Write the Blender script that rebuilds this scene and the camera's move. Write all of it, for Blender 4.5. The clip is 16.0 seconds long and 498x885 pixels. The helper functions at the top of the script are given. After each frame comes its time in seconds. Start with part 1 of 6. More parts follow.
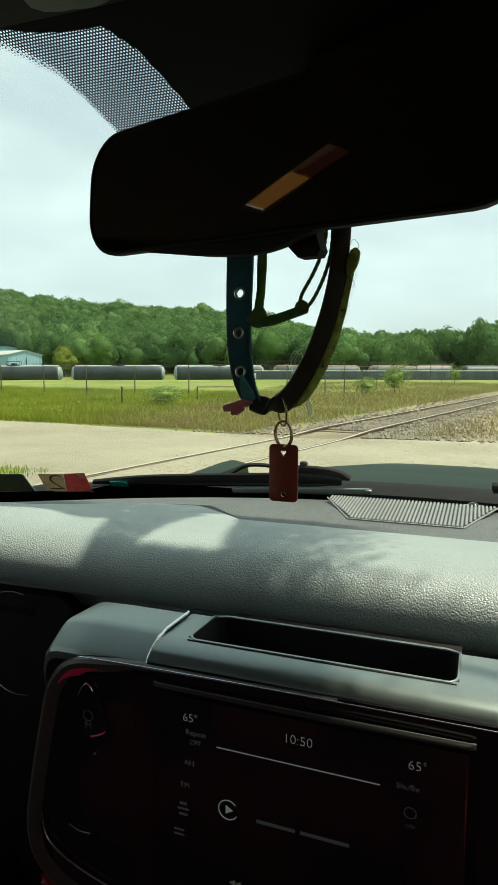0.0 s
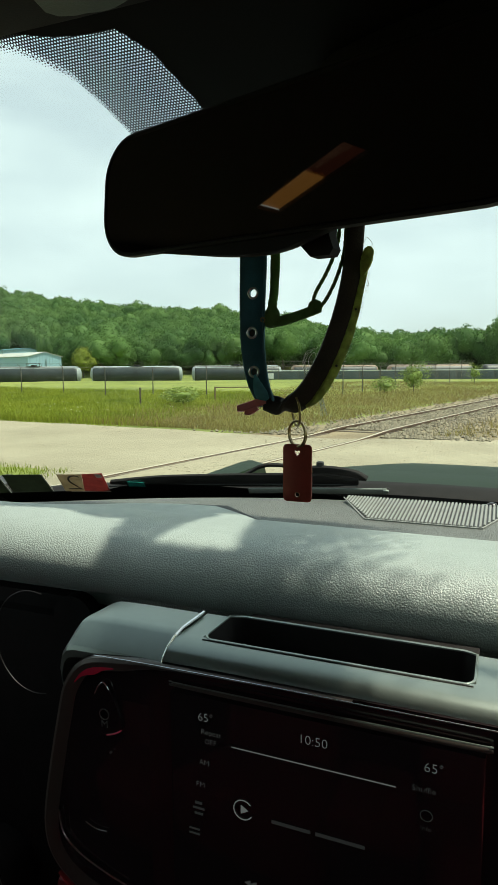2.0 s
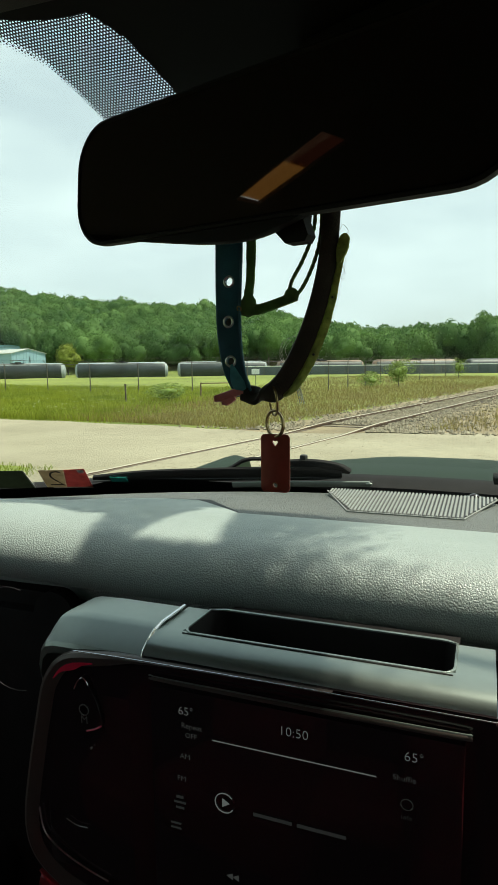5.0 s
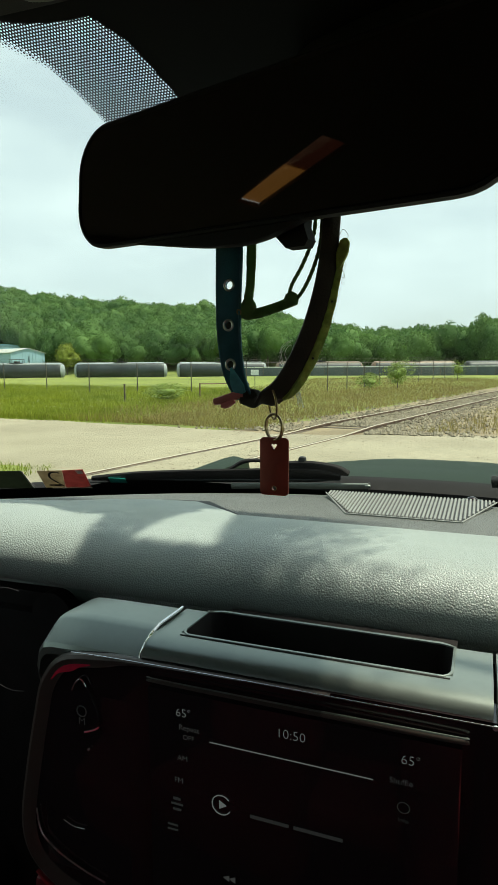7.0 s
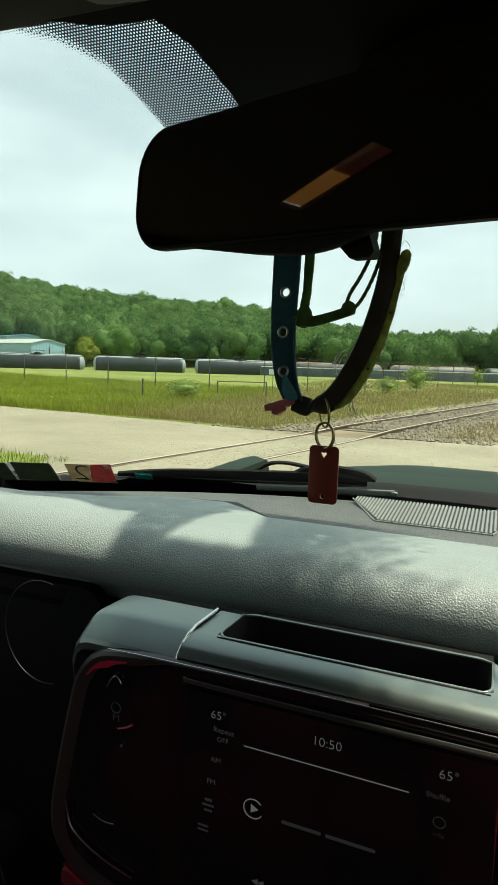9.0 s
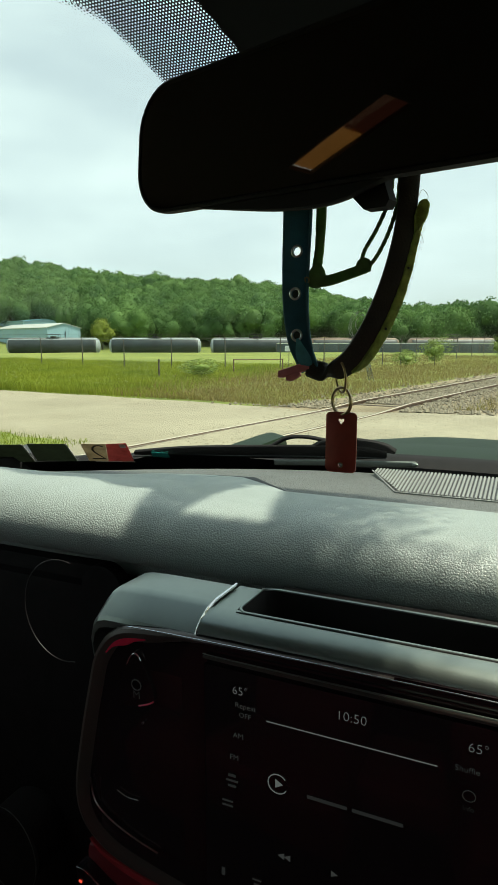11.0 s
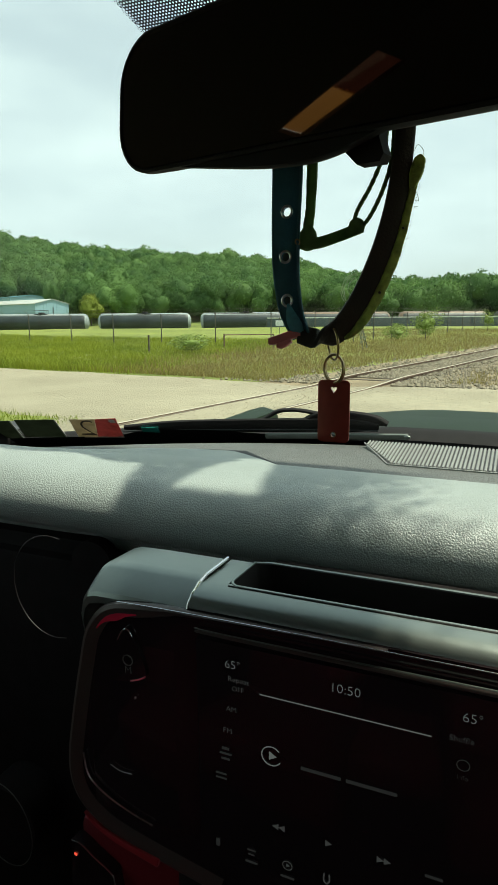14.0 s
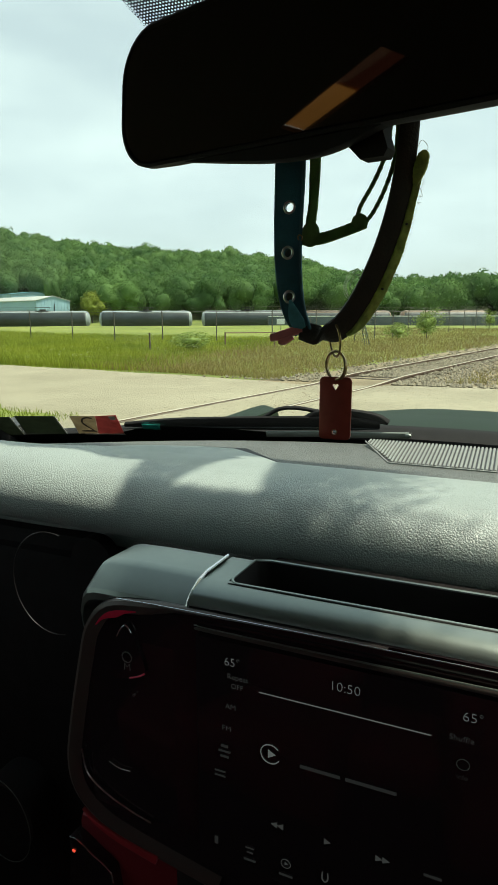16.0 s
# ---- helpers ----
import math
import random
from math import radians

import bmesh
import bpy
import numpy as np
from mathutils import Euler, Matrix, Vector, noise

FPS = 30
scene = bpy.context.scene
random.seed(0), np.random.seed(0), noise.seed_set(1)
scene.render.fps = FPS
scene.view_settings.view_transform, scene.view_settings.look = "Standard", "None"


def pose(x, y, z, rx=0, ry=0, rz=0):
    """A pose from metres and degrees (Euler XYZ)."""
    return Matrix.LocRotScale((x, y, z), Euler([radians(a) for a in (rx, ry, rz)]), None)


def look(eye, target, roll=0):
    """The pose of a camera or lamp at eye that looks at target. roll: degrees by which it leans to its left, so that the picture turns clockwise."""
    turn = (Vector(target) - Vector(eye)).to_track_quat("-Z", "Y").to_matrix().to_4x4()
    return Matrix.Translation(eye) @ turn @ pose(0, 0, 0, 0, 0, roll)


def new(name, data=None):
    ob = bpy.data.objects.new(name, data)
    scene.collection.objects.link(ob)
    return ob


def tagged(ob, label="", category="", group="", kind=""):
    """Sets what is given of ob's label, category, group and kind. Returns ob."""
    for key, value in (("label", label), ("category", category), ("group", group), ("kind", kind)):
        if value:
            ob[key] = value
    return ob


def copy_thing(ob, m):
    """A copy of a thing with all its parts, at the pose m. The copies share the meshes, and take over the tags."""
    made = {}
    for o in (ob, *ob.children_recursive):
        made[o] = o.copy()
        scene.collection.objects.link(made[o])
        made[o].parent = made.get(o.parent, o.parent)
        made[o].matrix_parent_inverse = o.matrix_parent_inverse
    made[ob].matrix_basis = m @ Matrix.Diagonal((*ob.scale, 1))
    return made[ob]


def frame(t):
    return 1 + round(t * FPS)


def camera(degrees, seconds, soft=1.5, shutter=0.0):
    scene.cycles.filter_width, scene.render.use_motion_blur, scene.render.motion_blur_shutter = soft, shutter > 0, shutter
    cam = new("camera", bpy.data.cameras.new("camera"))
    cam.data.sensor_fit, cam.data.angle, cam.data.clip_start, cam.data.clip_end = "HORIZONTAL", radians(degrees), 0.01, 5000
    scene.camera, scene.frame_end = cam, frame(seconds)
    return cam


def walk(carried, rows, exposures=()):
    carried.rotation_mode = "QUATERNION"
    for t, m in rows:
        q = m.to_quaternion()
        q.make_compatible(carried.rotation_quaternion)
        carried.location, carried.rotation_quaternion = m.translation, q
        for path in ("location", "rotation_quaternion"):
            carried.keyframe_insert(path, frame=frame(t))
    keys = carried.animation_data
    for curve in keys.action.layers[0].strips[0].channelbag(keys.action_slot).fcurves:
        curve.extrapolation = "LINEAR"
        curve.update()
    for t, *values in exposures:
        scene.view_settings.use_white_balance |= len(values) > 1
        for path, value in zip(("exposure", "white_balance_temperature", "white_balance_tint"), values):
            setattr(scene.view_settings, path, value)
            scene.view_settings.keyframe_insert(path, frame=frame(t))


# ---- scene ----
cam = camera(44.0, 16.0)
# seconds, eye, target, roll; x to the truck's right, y ahead, z up from the ground
PATH = [
    (0, (0.1130, 0.0000, 1.7200), (-0.5828, 1.8609, 1.4901), 0.00),
    (0.5, (0.1130, 0.0002, 1.7204), (-0.5718, 1.8638, 1.4799), 0.18),
    (1, (0.1165, 0.0018, 1.7199), (-0.5946, 1.8551, 1.4756), -0.22),
    (1.5, (0.1226, 0.0035, 1.7183), (-0.6223, 1.8462, 1.4950), -1.17),
    (2, (0.1155, 0.0012, 1.7198), (-0.6340, 1.8413, 1.4908), -0.35),
    (2.5, (0.1210, 0.0035, 1.7179), (-0.6065, 1.8527, 1.4913), -1.04),
    (3, (0.1259, 0.0032, 1.7185), (-0.5737, 1.8628, 1.4895), -1.47),
    (3.5, (0.1153, -0.0018, 1.7210), (-0.6018, 1.8519, 1.4984), -0.23),
    (4, (0.1133, -0.0022, 1.7211), (-0.6064, 1.8508, 1.5016), 0.12),
    (4.5, (0.1196, 0.0070, 1.7156), (-0.5885, 1.8616, 1.4722), -0.70),
    (7, (0.1199, 0.0059, 1.7173), (-0.5844, 1.8623, 1.4767), -0.34),
    (7.5, (0.1116, 0.0029, 1.7190), (-0.6165, 1.8493, 1.4725), 0.67),
    (8, (0.1117, 0.0037, 1.7185), (-0.6597, 1.8316, 1.4659), 0.06),
    (8.5, (0.1164, 0.0066, 1.7174), (-0.6405, 1.8405, 1.4646), -0.86),
    (9, (0.0978, -0.0032, 1.7222), (-0.6516, 1.8348, 1.4772), 1.82),
    (11.5, (0.0924, 0.0164, 1.7116), (-0.7129, 1.8136, 1.3633), -0.34),
    (12, (0.0872, 0.0197, 1.7098), (-0.7089, 1.8152, 1.3320), 0.05),
    (12.5, (0.0912, 0.0220, 1.7086), (-0.6713, 1.8309, 1.3262), -0.16),
    (13, (0.0799, 0.0196, 1.7096), (-0.7297, 1.8061, 1.3184), 0.42),
    (13.5, (0.0869, 0.0191, 1.7100), (-0.6949, 1.8199, 1.3277), 0.11),
    (14, (0.0909, 0.0224, 1.7085), (-0.6769, 1.8267, 1.3149), -0.45),
    (14.5, (0.0963, 0.0201, 1.7090), (-0.6624, 1.8344, 1.3446), -0.79),
    (15, (0.0860, 0.0174, 1.7110), (-0.6922, 1.8204, 1.3319), 0.36),
    (15.5, (0.0876, 0.0192, 1.7097), (-0.6841, 1.8244, 1.3278), 0.22),
    (16, (0.0899, 0.0239, 1.7072), (-0.6787, 1.8266, 1.3079), -0.11),
]
walk(cam, [(t, look(eye, target, roll)) for t, eye, target, roll in PATH], exposures=[(0.0, 0.2, 6900, 1)])

# ---------------------------------------------------------------- sky and sun
SUN_AZ, SUN_EL = radians(62.0), radians(66.0)  # azimuth clockwise from straight ahead
world = bpy.data.worlds.new("sky")
scene.world = world
world.use_nodes = True
wn, wl = world.node_tree.nodes, world.node_tree.links
wn.clear()
sky = wn.new("ShaderNodeTexSky")
sky.sky_type, sky.sun_disc, sky.sun_elevation, sky.sun_rotation = "NISHITA", False, SUN_EL, SUN_AZ
sky.air_density, sky.dust_density, sky.ozone_density = 1.0, 2.5, 1.0
coord, mapping, cloud = wn.new("ShaderNodeTexCoord"), wn.new("ShaderNodeMapping"), wn.new("ShaderNodeTexNoise")
mapping.inputs["Scale"].default_value = (1.6, 1.6, 5.5)
cloud.inputs["Scale"].default_value, cloud.inputs["Detail"].default_value = 1.7, 6.0
cloud.inputs["Roughness"].default_value = 0.55
ramp = wn.new("ShaderNodeValToRGB")
ramp.color_ramp.elements[0].position, ramp.color_ramp.elements[1].position = 0.34, 0.70
ramp.color_ramp.elements[0].color, ramp.color_ramp.elements[1].color = (0.66,) * 3 + (1,), (1, 1, 1, 1)
mix = wn.new("ShaderNodeMix")
mix.data_type = "RGBA"
mix.inputs["B"].default_value = (7.5, 8.6, 9.4, 1)
back, out = wn.new("ShaderNodeBackground"), wn.new("ShaderNodeOutputWorld")
back.inputs["Strength"].default_value = 0.11
wl.new(coord.outputs["Generated"], mapping.inputs["Vector"])
wl.new(mapping.outputs["Vector"], cloud.inputs["Vector"])
wl.new(cloud.outputs["Fac"], ramp.inputs["Fac"])
# the haze thins out towards the zenith
split, haze, thin_out = wn.new("ShaderNodeSeparateXYZ"), wn.new("ShaderNodeMapRange"), wn.new("ShaderNodeMath")
haze.inputs["From Min"].default_value, haze.inputs["From Max"].default_value = 0.40, 0.95
haze.inputs["To Min"].default_value, haze.inputs["To Max"].default_value = 1.0, 0.25
thin_out.operation = "MULTIPLY"
wl.new(coord.outputs["Generated"], split.inputs["Vector"])
wl.new(split.outputs["Z"], haze.inputs["Value"])
wl.new(ramp.outputs["Color"], thin_out.inputs[0])
wl.new(haze.outputs["Result"], thin_out.inputs[1])
wl.new(thin_out.outputs[0], mix.inputs["Factor"])
wl.new(sky.outputs["Color"], mix.inputs["A"])
wl.new(mix.outputs["Result"], back.inputs["Color"])
wl.new(back.outputs["Background"], out.inputs["Surface"])

sun = new("sun", bpy.data.lights.new("sun", "SUN"))
sun.data.energy, sun.data.angle, sun.data.color = 5.0, radians(0.8), (1.0, 0.95, 0.86)
sun_way = Vector((math.sin(SUN_AZ) * math.cos(SUN_EL), math.cos(SUN_AZ) * math.cos(SUN_EL), math.sin(SUN_EL)))
sun.matrix_world = look(sun_way * 50, (0, 0, 0))

# ---------------------------------------------------------------- materials
def material(name, color, rough=0.5, metal=0.0, vary=0.15, scale=5.0, fine=0.0, bump=0.0, bump_scale=60.0, spec=0.5,
             second=None, island=0.0, coat=0.0, bump_kind="noise", detail=5.0, thin=0.0):
    """A principled material: colour varied by coarse and fine noise, with relief."""
    m = bpy.data.materials.new(name)
    m.use_nodes = True
    n, l = m.node_tree.nodes, m.node_tree.links
    b = n["Principled BSDF"]
    b.inputs["Metallic"].default_value, b.inputs["Roughness"].default_value = metal, rough
    b.inputs["Specular IOR Level"].default_value, b.inputs["Coat Weight"].default_value = spec, coat
    tc = n.new("ShaderNodeTexCoord")
    geo = n.new("ShaderNodeNewGeometry")
    tex = n.new("ShaderNodeTexNoise")
    tex.inputs["Scale"].default_value, tex.inputs["Detail"].default_value = scale, detail
    l.new(geo.outputs["Position"], tex.inputs["Vector"])
    mx = n.new("ShaderNodeMix")
    mx.data_type = "RGBA"
    dark = [c * (1 - vary) for c in color]
    lite = second or [min(1, c * (1 + vary)) for c in color]
    mx.inputs["A"].default_value, mx.inputs["B"].default_value = (*dark, 1), (*lite, 1)
    cr = n.new("ShaderNodeMapRange")
    cr.inputs["From Min"].default_value, cr.inputs["From Max"].default_value = 0.3, 0.7
    l.new(tex.outputs["Fac"], cr.inputs["Value"])
    l.new(cr.outputs["Result"], mx.inputs["Factor"])
    color_out = mx.outputs["Result"]
    if fine or island:
        hsv = n.new("ShaderNodeHueSaturation")
        l.new(color_out, hsv.inputs["Color"])
        add = n.new("ShaderNodeMapRange")
        if island:
            l.new(geo.outputs["Random Per Island"], add.inputs["Value"])
        else:
            t2 = n.new("ShaderNodeTexNoise")
            t2.inputs["Scale"].default_value, t2.inputs["Detail"].default_value = scale * 23, 3
            l.new(geo.outputs["Position"], t2.inputs["Vector"])
            l.new(t2.outputs["Fac"], add.inputs["Value"])
        k = island or fine
        add.inputs["To Min"].default_value, add.inputs["To Max"].default_value = 1 - k, 1 + k
        l.new(add.outputs["Result"], hsv.inputs["Value"])
        color_out = hsv.outputs["Color"]
    l.new(color_out, b.inputs["Base Color"])
    if thin:  # light also passes through
        tl, ms = n.new("ShaderNodeBsdfTranslucent"), n.new("ShaderNodeMixShader")
        ms.inputs["Fac"].default_value = thin
        l.new(color_out, tl.inputs["Color"])
        l.new(b.outputs["BSDF"], ms.inputs[1])
        l.new(tl.outputs["BSDF"], ms.inputs[2])
        l.new(ms.outputs["Shader"], n["Material Output"].inputs["Surface"])
    if bump:
        bt = n.new("ShaderNodeTexVoronoi" if bump_kind == "grain" else "ShaderNodeTexNoise")
        bt.inputs["Scale"].default_value = bump_scale
        l.new(geo.outputs["Position"], bt.inputs["Vector"])
        if bump_kind == "grain":  # pebbles of uneven outline, raised between fine creases
            wob, add_wob = n.new("ShaderNodeTexNoise"), n.new("ShaderNodeVectorMath")
            wob.inputs["Scale"].default_value, wob.inputs["Detail"].default_value = bump_scale * 0.6, 2.0
            add_wob.operation = "MULTIPLY_ADD"
            add_wob.inputs[1].default_value = (1.3 / bump_scale,) * 3
            l.new(geo.outputs["Position"], wob.inputs["Vector"])
            l.new(wob.outputs["Color"], add_wob.inputs[0])
            l.new(geo.outputs["Position"], add_wob.inputs[2])
            l.new(add_wob.outputs[0], bt.inputs["Vector"])
        bp = n.new("ShaderNodeBump")
        bp.invert = bump_kind == "grain"
        bp.inputs["Strength"].default_value, bp.inputs["Distance"].default_value = bump, 0.8 / bump_scale
        l.new(bt.outputs["Distance" if bump_kind == "grain" else "Fac"], bp.inputs["Height"])
        l.new(bp.outputs["Normal"], b.inputs["Normal"])
    return m


def glow(name, color, strength):
    m = bpy.data.materials.new(name)
    m.use_nodes = True
    n, l = m.node_tree.nodes, m.node_tree.links
    b = n["Principled BSDF"]
    b.inputs["Base Color"].default_value, b.inputs["Roughness"].default_value = (0.01, 0.01, 0.01, 1), 0.4
    b.inputs["Emission Color"].default_value, b.inputs["Emission Strength"].default_value = (*color, 1), strength
    return m


def clear_glass(name, tint, gloss=0.5):
    """Thin window glass: a tinted clear pane whose reflection grows towards a grazing view."""
    m = bpy.data.materials.new(name)
    m.use_nodes = True
    n, l = m.node_tree.nodes, m.node_tree.links
    n.clear()
    tr, gl, mx, o, lw, pw, ma = (n.new("ShaderNode" + k) for k in ("BsdfTransparent", "BsdfGlossy", "MixShader", "OutputMaterial", "LayerWeight", "Math", "Math"))
    tr.inputs["Color"].default_value = (*tint, 1)
    gl.inputs["Roughness"].default_value = 0.03
    lw.inputs["Blend"].default_value = 0.5
    pw.operation, ma.operation = "POWER", "MULTIPLY_ADD"
    pw.inputs[1].default_value = 4.0
    ma.inputs[1].default_value, ma.inputs[2].default_value = gloss, 0.025
    l.new(lw.outputs["Facing"], pw.inputs[0])
    l.new(pw.outputs[0], ma.inputs[0])
    l.new(ma.outputs[0], mx.inputs["Fac"])
    l.new(tr.outputs["BSDF"], mx.inputs[1])
    l.new(gl.outputs["BSDF"], mx.inputs[2])
    l.new(mx.outputs["Shader"], o.inputs["Surface"])
    return m


M_PAD = material("grey_grained_vinyl", (0.285, 0.335, 0.312), 0.42, vary=0.08, scale=9, fine=0.12, bump=0.5, bump_scale=560, bump_kind="grain", spec=0.7)
M_PANEL = material("dark_grained_plastic", (0.100, 0.110, 0.100), 0.45, vary=0.1, scale=12, fine=0.12, bump=0.9, bump_scale=380, bump_kind="grain")
M_GRILLE = material("grey_grille_plastic", (0.22, 0.235, 0.215), 0.5, vary=0.08, scale=20)
M_ARM = material("faded_grey_arm_paint", (0.16, 0.18, 0.16), 0.55, vary=0.12, scale=30)
M_SILVER = material("satin_grey_trim", (0.260, 0.302, 0.275), 0.31, metal=0.68, vary=0.06, scale=6, fine=0.05)
M_CHROME = material("brushed_chrome", (0.80, 0.81, 0.80), 0.32, metal=1.0, vary=0.05)
M_BRIGHT = material("polished_bright_edge", (0.85, 0.86, 0.86), 0.20, metal=1.0, vary=0.03)
M_BLACK = material("black_plastic", (0.022, 0.020, 0.020), 0.5, vary=0.2, scale=20, bump=0.1, bump_scale=400)
M_GLOSS = material("piano_black", (0.016, 0.011, 0.012), 0.12, vary=0.1, coat=0.3)
M_RED = material("red_painted_trim", (0.42, 0.035, 0.045), 0.36, metal=0.1, vary=0.1)
M_RED_DARK = material("dark_red_panel", (0.20, 0.014, 0.022), 0.5, vary=0.12, scale=12)
M_LINER = material("black_headliner_fabric", (0.014, 0.012, 0.012), 0.95, vary=0.2, scale=30, bump=0.3, bump_scale=900)
M_RUBBER = material("black_rubber", (0.014, 0.015, 0.015), 0.6, vary=0.2, scale=25)
M_HOOD = material("dark_green_grey_paint", (0.012, 0.023, 0.012), 0.45, vary=0.15, scale=3, spec=0.06)
M_GLASS = clear_glass("windscreen_glass", (0.89, 0.955, 0.925), 0.36)
M_SIDE_GLASS = clear_glass("tinted_side_glass", (0.66, 0.70, 0.68))
M_REAR_GLASS = clear_glass("dark_rear_side_glass", (0.08, 0.09, 0.09))
M_HOUSING = material("matt_black_housing", (0.017, 0.0155, 0.0155), 0.7, vary=0.2, scale=30, spec=0.15)
M_BROWN_GLASS = clear_glass("tan_mirror_strip", (0.62, 0.40, 0.20), 0.2)
M_ROSE_GLASS = clear_glass("rose_mirror_strip", (0.22, 0.115, 0.085), 0.2)
M_RIM = material("dark_satin_rim", (0.085, 0.070, 0.062), 0.32, metal=0.3, vary=0.1)
M_FRIT = material("black_ceramic_frit", (0.006, 0.006, 0.006), 0.5, vary=0.1, spec=0.25)
M_MIRROR = material("tinted_mirror", (0.22, 0.2, 0.18), 0.03, metal=1.0, vary=0.02)
M_TEXT = glow("screen_text", (0.85, 0.92, 0.95), 0.085)
M_TEXT_DIM = glow("screen_text_dim", (0.85, 0.92, 0.95), 0.030)
M_LED = glow("red_indicator", (1.0, 0.10, 0.06), 0.8)
M_TEXT_FAINT = glow("screen_text_faint", (0.85, 0.92, 0.95), 0.014)
M_BLUE_STRAP = material("teal_blue_webbing", (0.050, 0.19, 0.25), 0.5, vary=0.25, scale=60, fine=0.2, bump=0.5, bump_scale=900, thin=0.25)
M_GREEN_STRAP = material("worn_green_webbing", (0.40, 0.47, 0.13), 0.8, vary=0.45, scale=160, fine=0.3, bump=0.6, bump_scale=800, thin=0.35)
M_GREEN_CORD = material("dark_green_cord", (0.13, 0.25, 0.075), 0.8, vary=0.3, scale=120, fine=0.3, bump=0.6, bump_scale=900, thin=0.35)
M_LINING = material("pale_teal_lining", (0.16, 0.50, 0.58), 0.7, vary=0.2, scale=150, bump=0.4, bump_scale=900, thin=0.4)
M_DARK_STRAP = material("dark_strap_underside", (0.034, 0.028, 0.020), 0.65, vary=0.3, scale=60, bump=0.5, bump_scale=700)
M_PINK = material("red_pink_buckle", (0.72, 0.24, 0.24), 0.35, vary=0.2, scale=80)
M_BRASS = material("tarnished_brass", (0.40, 0.30, 0.15), 0.3, metal=1.0, vary=0.2, scale=200)
M_TAG = material("red_brown_anodised_tag", (0.36, 0.075, 0.055), 0.4, metal=0.25, vary=0.15, scale=90, fine=0.1)
M_FUR = material("pale_thread", (0.86, 0.86, 0.80), 0.9, thin=0.6)

M_STICKER_TAN = material("sticker_backing_tan", (0.42, 0.37, 0.27), 0.6, vary=0.2, scale=60, thin=0.5)
M_STICKER_RED = material("sticker_backing_red", (0.40, 0.15, 0.14), 0.6, vary=0.25, scale=60, thin=0.5)
M_STICKER_DARK = material("sticker_backing_dark", (0.10, 0.12, 0.085), 0.6, vary=0.2, scale=60, thin=0.5)
M_STICKER_EDGE = material("sticker_edge_white", (0.6, 0.6, 0.55), 0.6)
M_TEAL = material("teal_patch", (0.02, 0.30, 0.26), 0.5, vary=0.25, scale=120)
M_REDGLOW = material("red_tab_edge_and_reflection", (0.80, 0.040, 0.10), 0.18, vary=0.1)
# red stands in for an unseen red object mirrored in the gloss black
M_SEAT = material("red_reflection_cloth", (0.27, 0.018, 0.030), 0.85, vary=0.15, scale=25, fine=0.2, bump=0.4, bump_scale=700)
M_VISOR = material("grey_green_visor_vinyl", (0.10, 0.115, 0.10), 0.7, vary=0.12, scale=30, bump=0.3, bump_scale=500)
# ---------------------------------------------------------------- mesh tools
def smooth(me, angle=35):
    for p in me.polygons:
        p.use_smooth = True
    me.set_sharp_from_angle(angle=radians(angle))


def mesh_of(name, bm, mat, angle=35):
    me = bpy.data.meshes.new(name)
    bmesh.ops.recalc_face_normals(bm, faces=bm.faces)
    bm.to_mesh(me)
    bm.free()
    me.materials.append(mat)
    smooth(me, angle)
    return me


def part(name, bm, mat, parent=None, label="", angle=35):
    """Links a bmesh (or a mesh) as one object, under a thing or a part."""
    me = bm if isinstance(bm, bpy.types.Mesh) else mesh_of(name, bm, mat, angle)
    ob = new(name, me)
    if parent is not None:
        ob.parent = parent
    if label:
        ob["label"] = label
    return ob


def thing(name, label, category, at=(0, 0, 0), group="", kind=""):
    ob = new(name)
    ob.location = at
    ob.empty_display_size = 0.05
    return tagged(ob, label, category, group, kind)


def arrays(name, verts, faces, mat, parent=None, kind="", angle=None):
    me = bpy.data.meshes.new(name)
    me.from_pydata([tuple(v) for v in verts], [], [tuple(f) for f in faces])
    me.materials.append(mat)
    if angle:
        smooth(me, angle)
    ob = new(name, me)
    if parent is not None:
        ob.parent = parent
    if kind:
        ob["kind"] = kind
    return ob


def box(size, at=(0, 0, 0), bevel=0.0, turn=None, bm=None, segments=2):
    own = bmesh.new()
    bmesh.ops.create_cube(own, size=1.0)
    bmesh.ops.scale(own, vec=size, verts=own.verts)
    if bevel:
        bmesh.ops.bevel(own, geom=list(own.edges), offset=bevel, segments=segments, affect="EDGES", profile=0.6)
    bmesh.ops.transform(own, matrix=Matrix.Translation(at) @ (turn or Matrix()), verts=own.verts)
    return merge(bm, own)


def merge(bm, own):
    if bm is None:
        return own
    me = bpy.data.meshes.new("tmp")
    own.to_mesh(me)
    own.free()
    bm.from_mesh(me)
    bpy.data.meshes.remove(me)
    return bm


def rod(a, b, r, r2=None, sides=10, bm=None):
    a, b = Vector(a), Vector(b)
    own = bmesh.new()
    bmesh.ops.create_cone(own, cap_ends=True, segments=sides, radius1=r, radius2=r if r2 is None else r2, depth=(b - a).length)
    m = Matrix.Translation((a + b) / 2) @ (b - a).to_track_quat("Z", "Y").to_matrix().to_4x4()
    bmesh.ops.transform(own, matrix=m, verts=own.verts)
    return merge(bm, own)


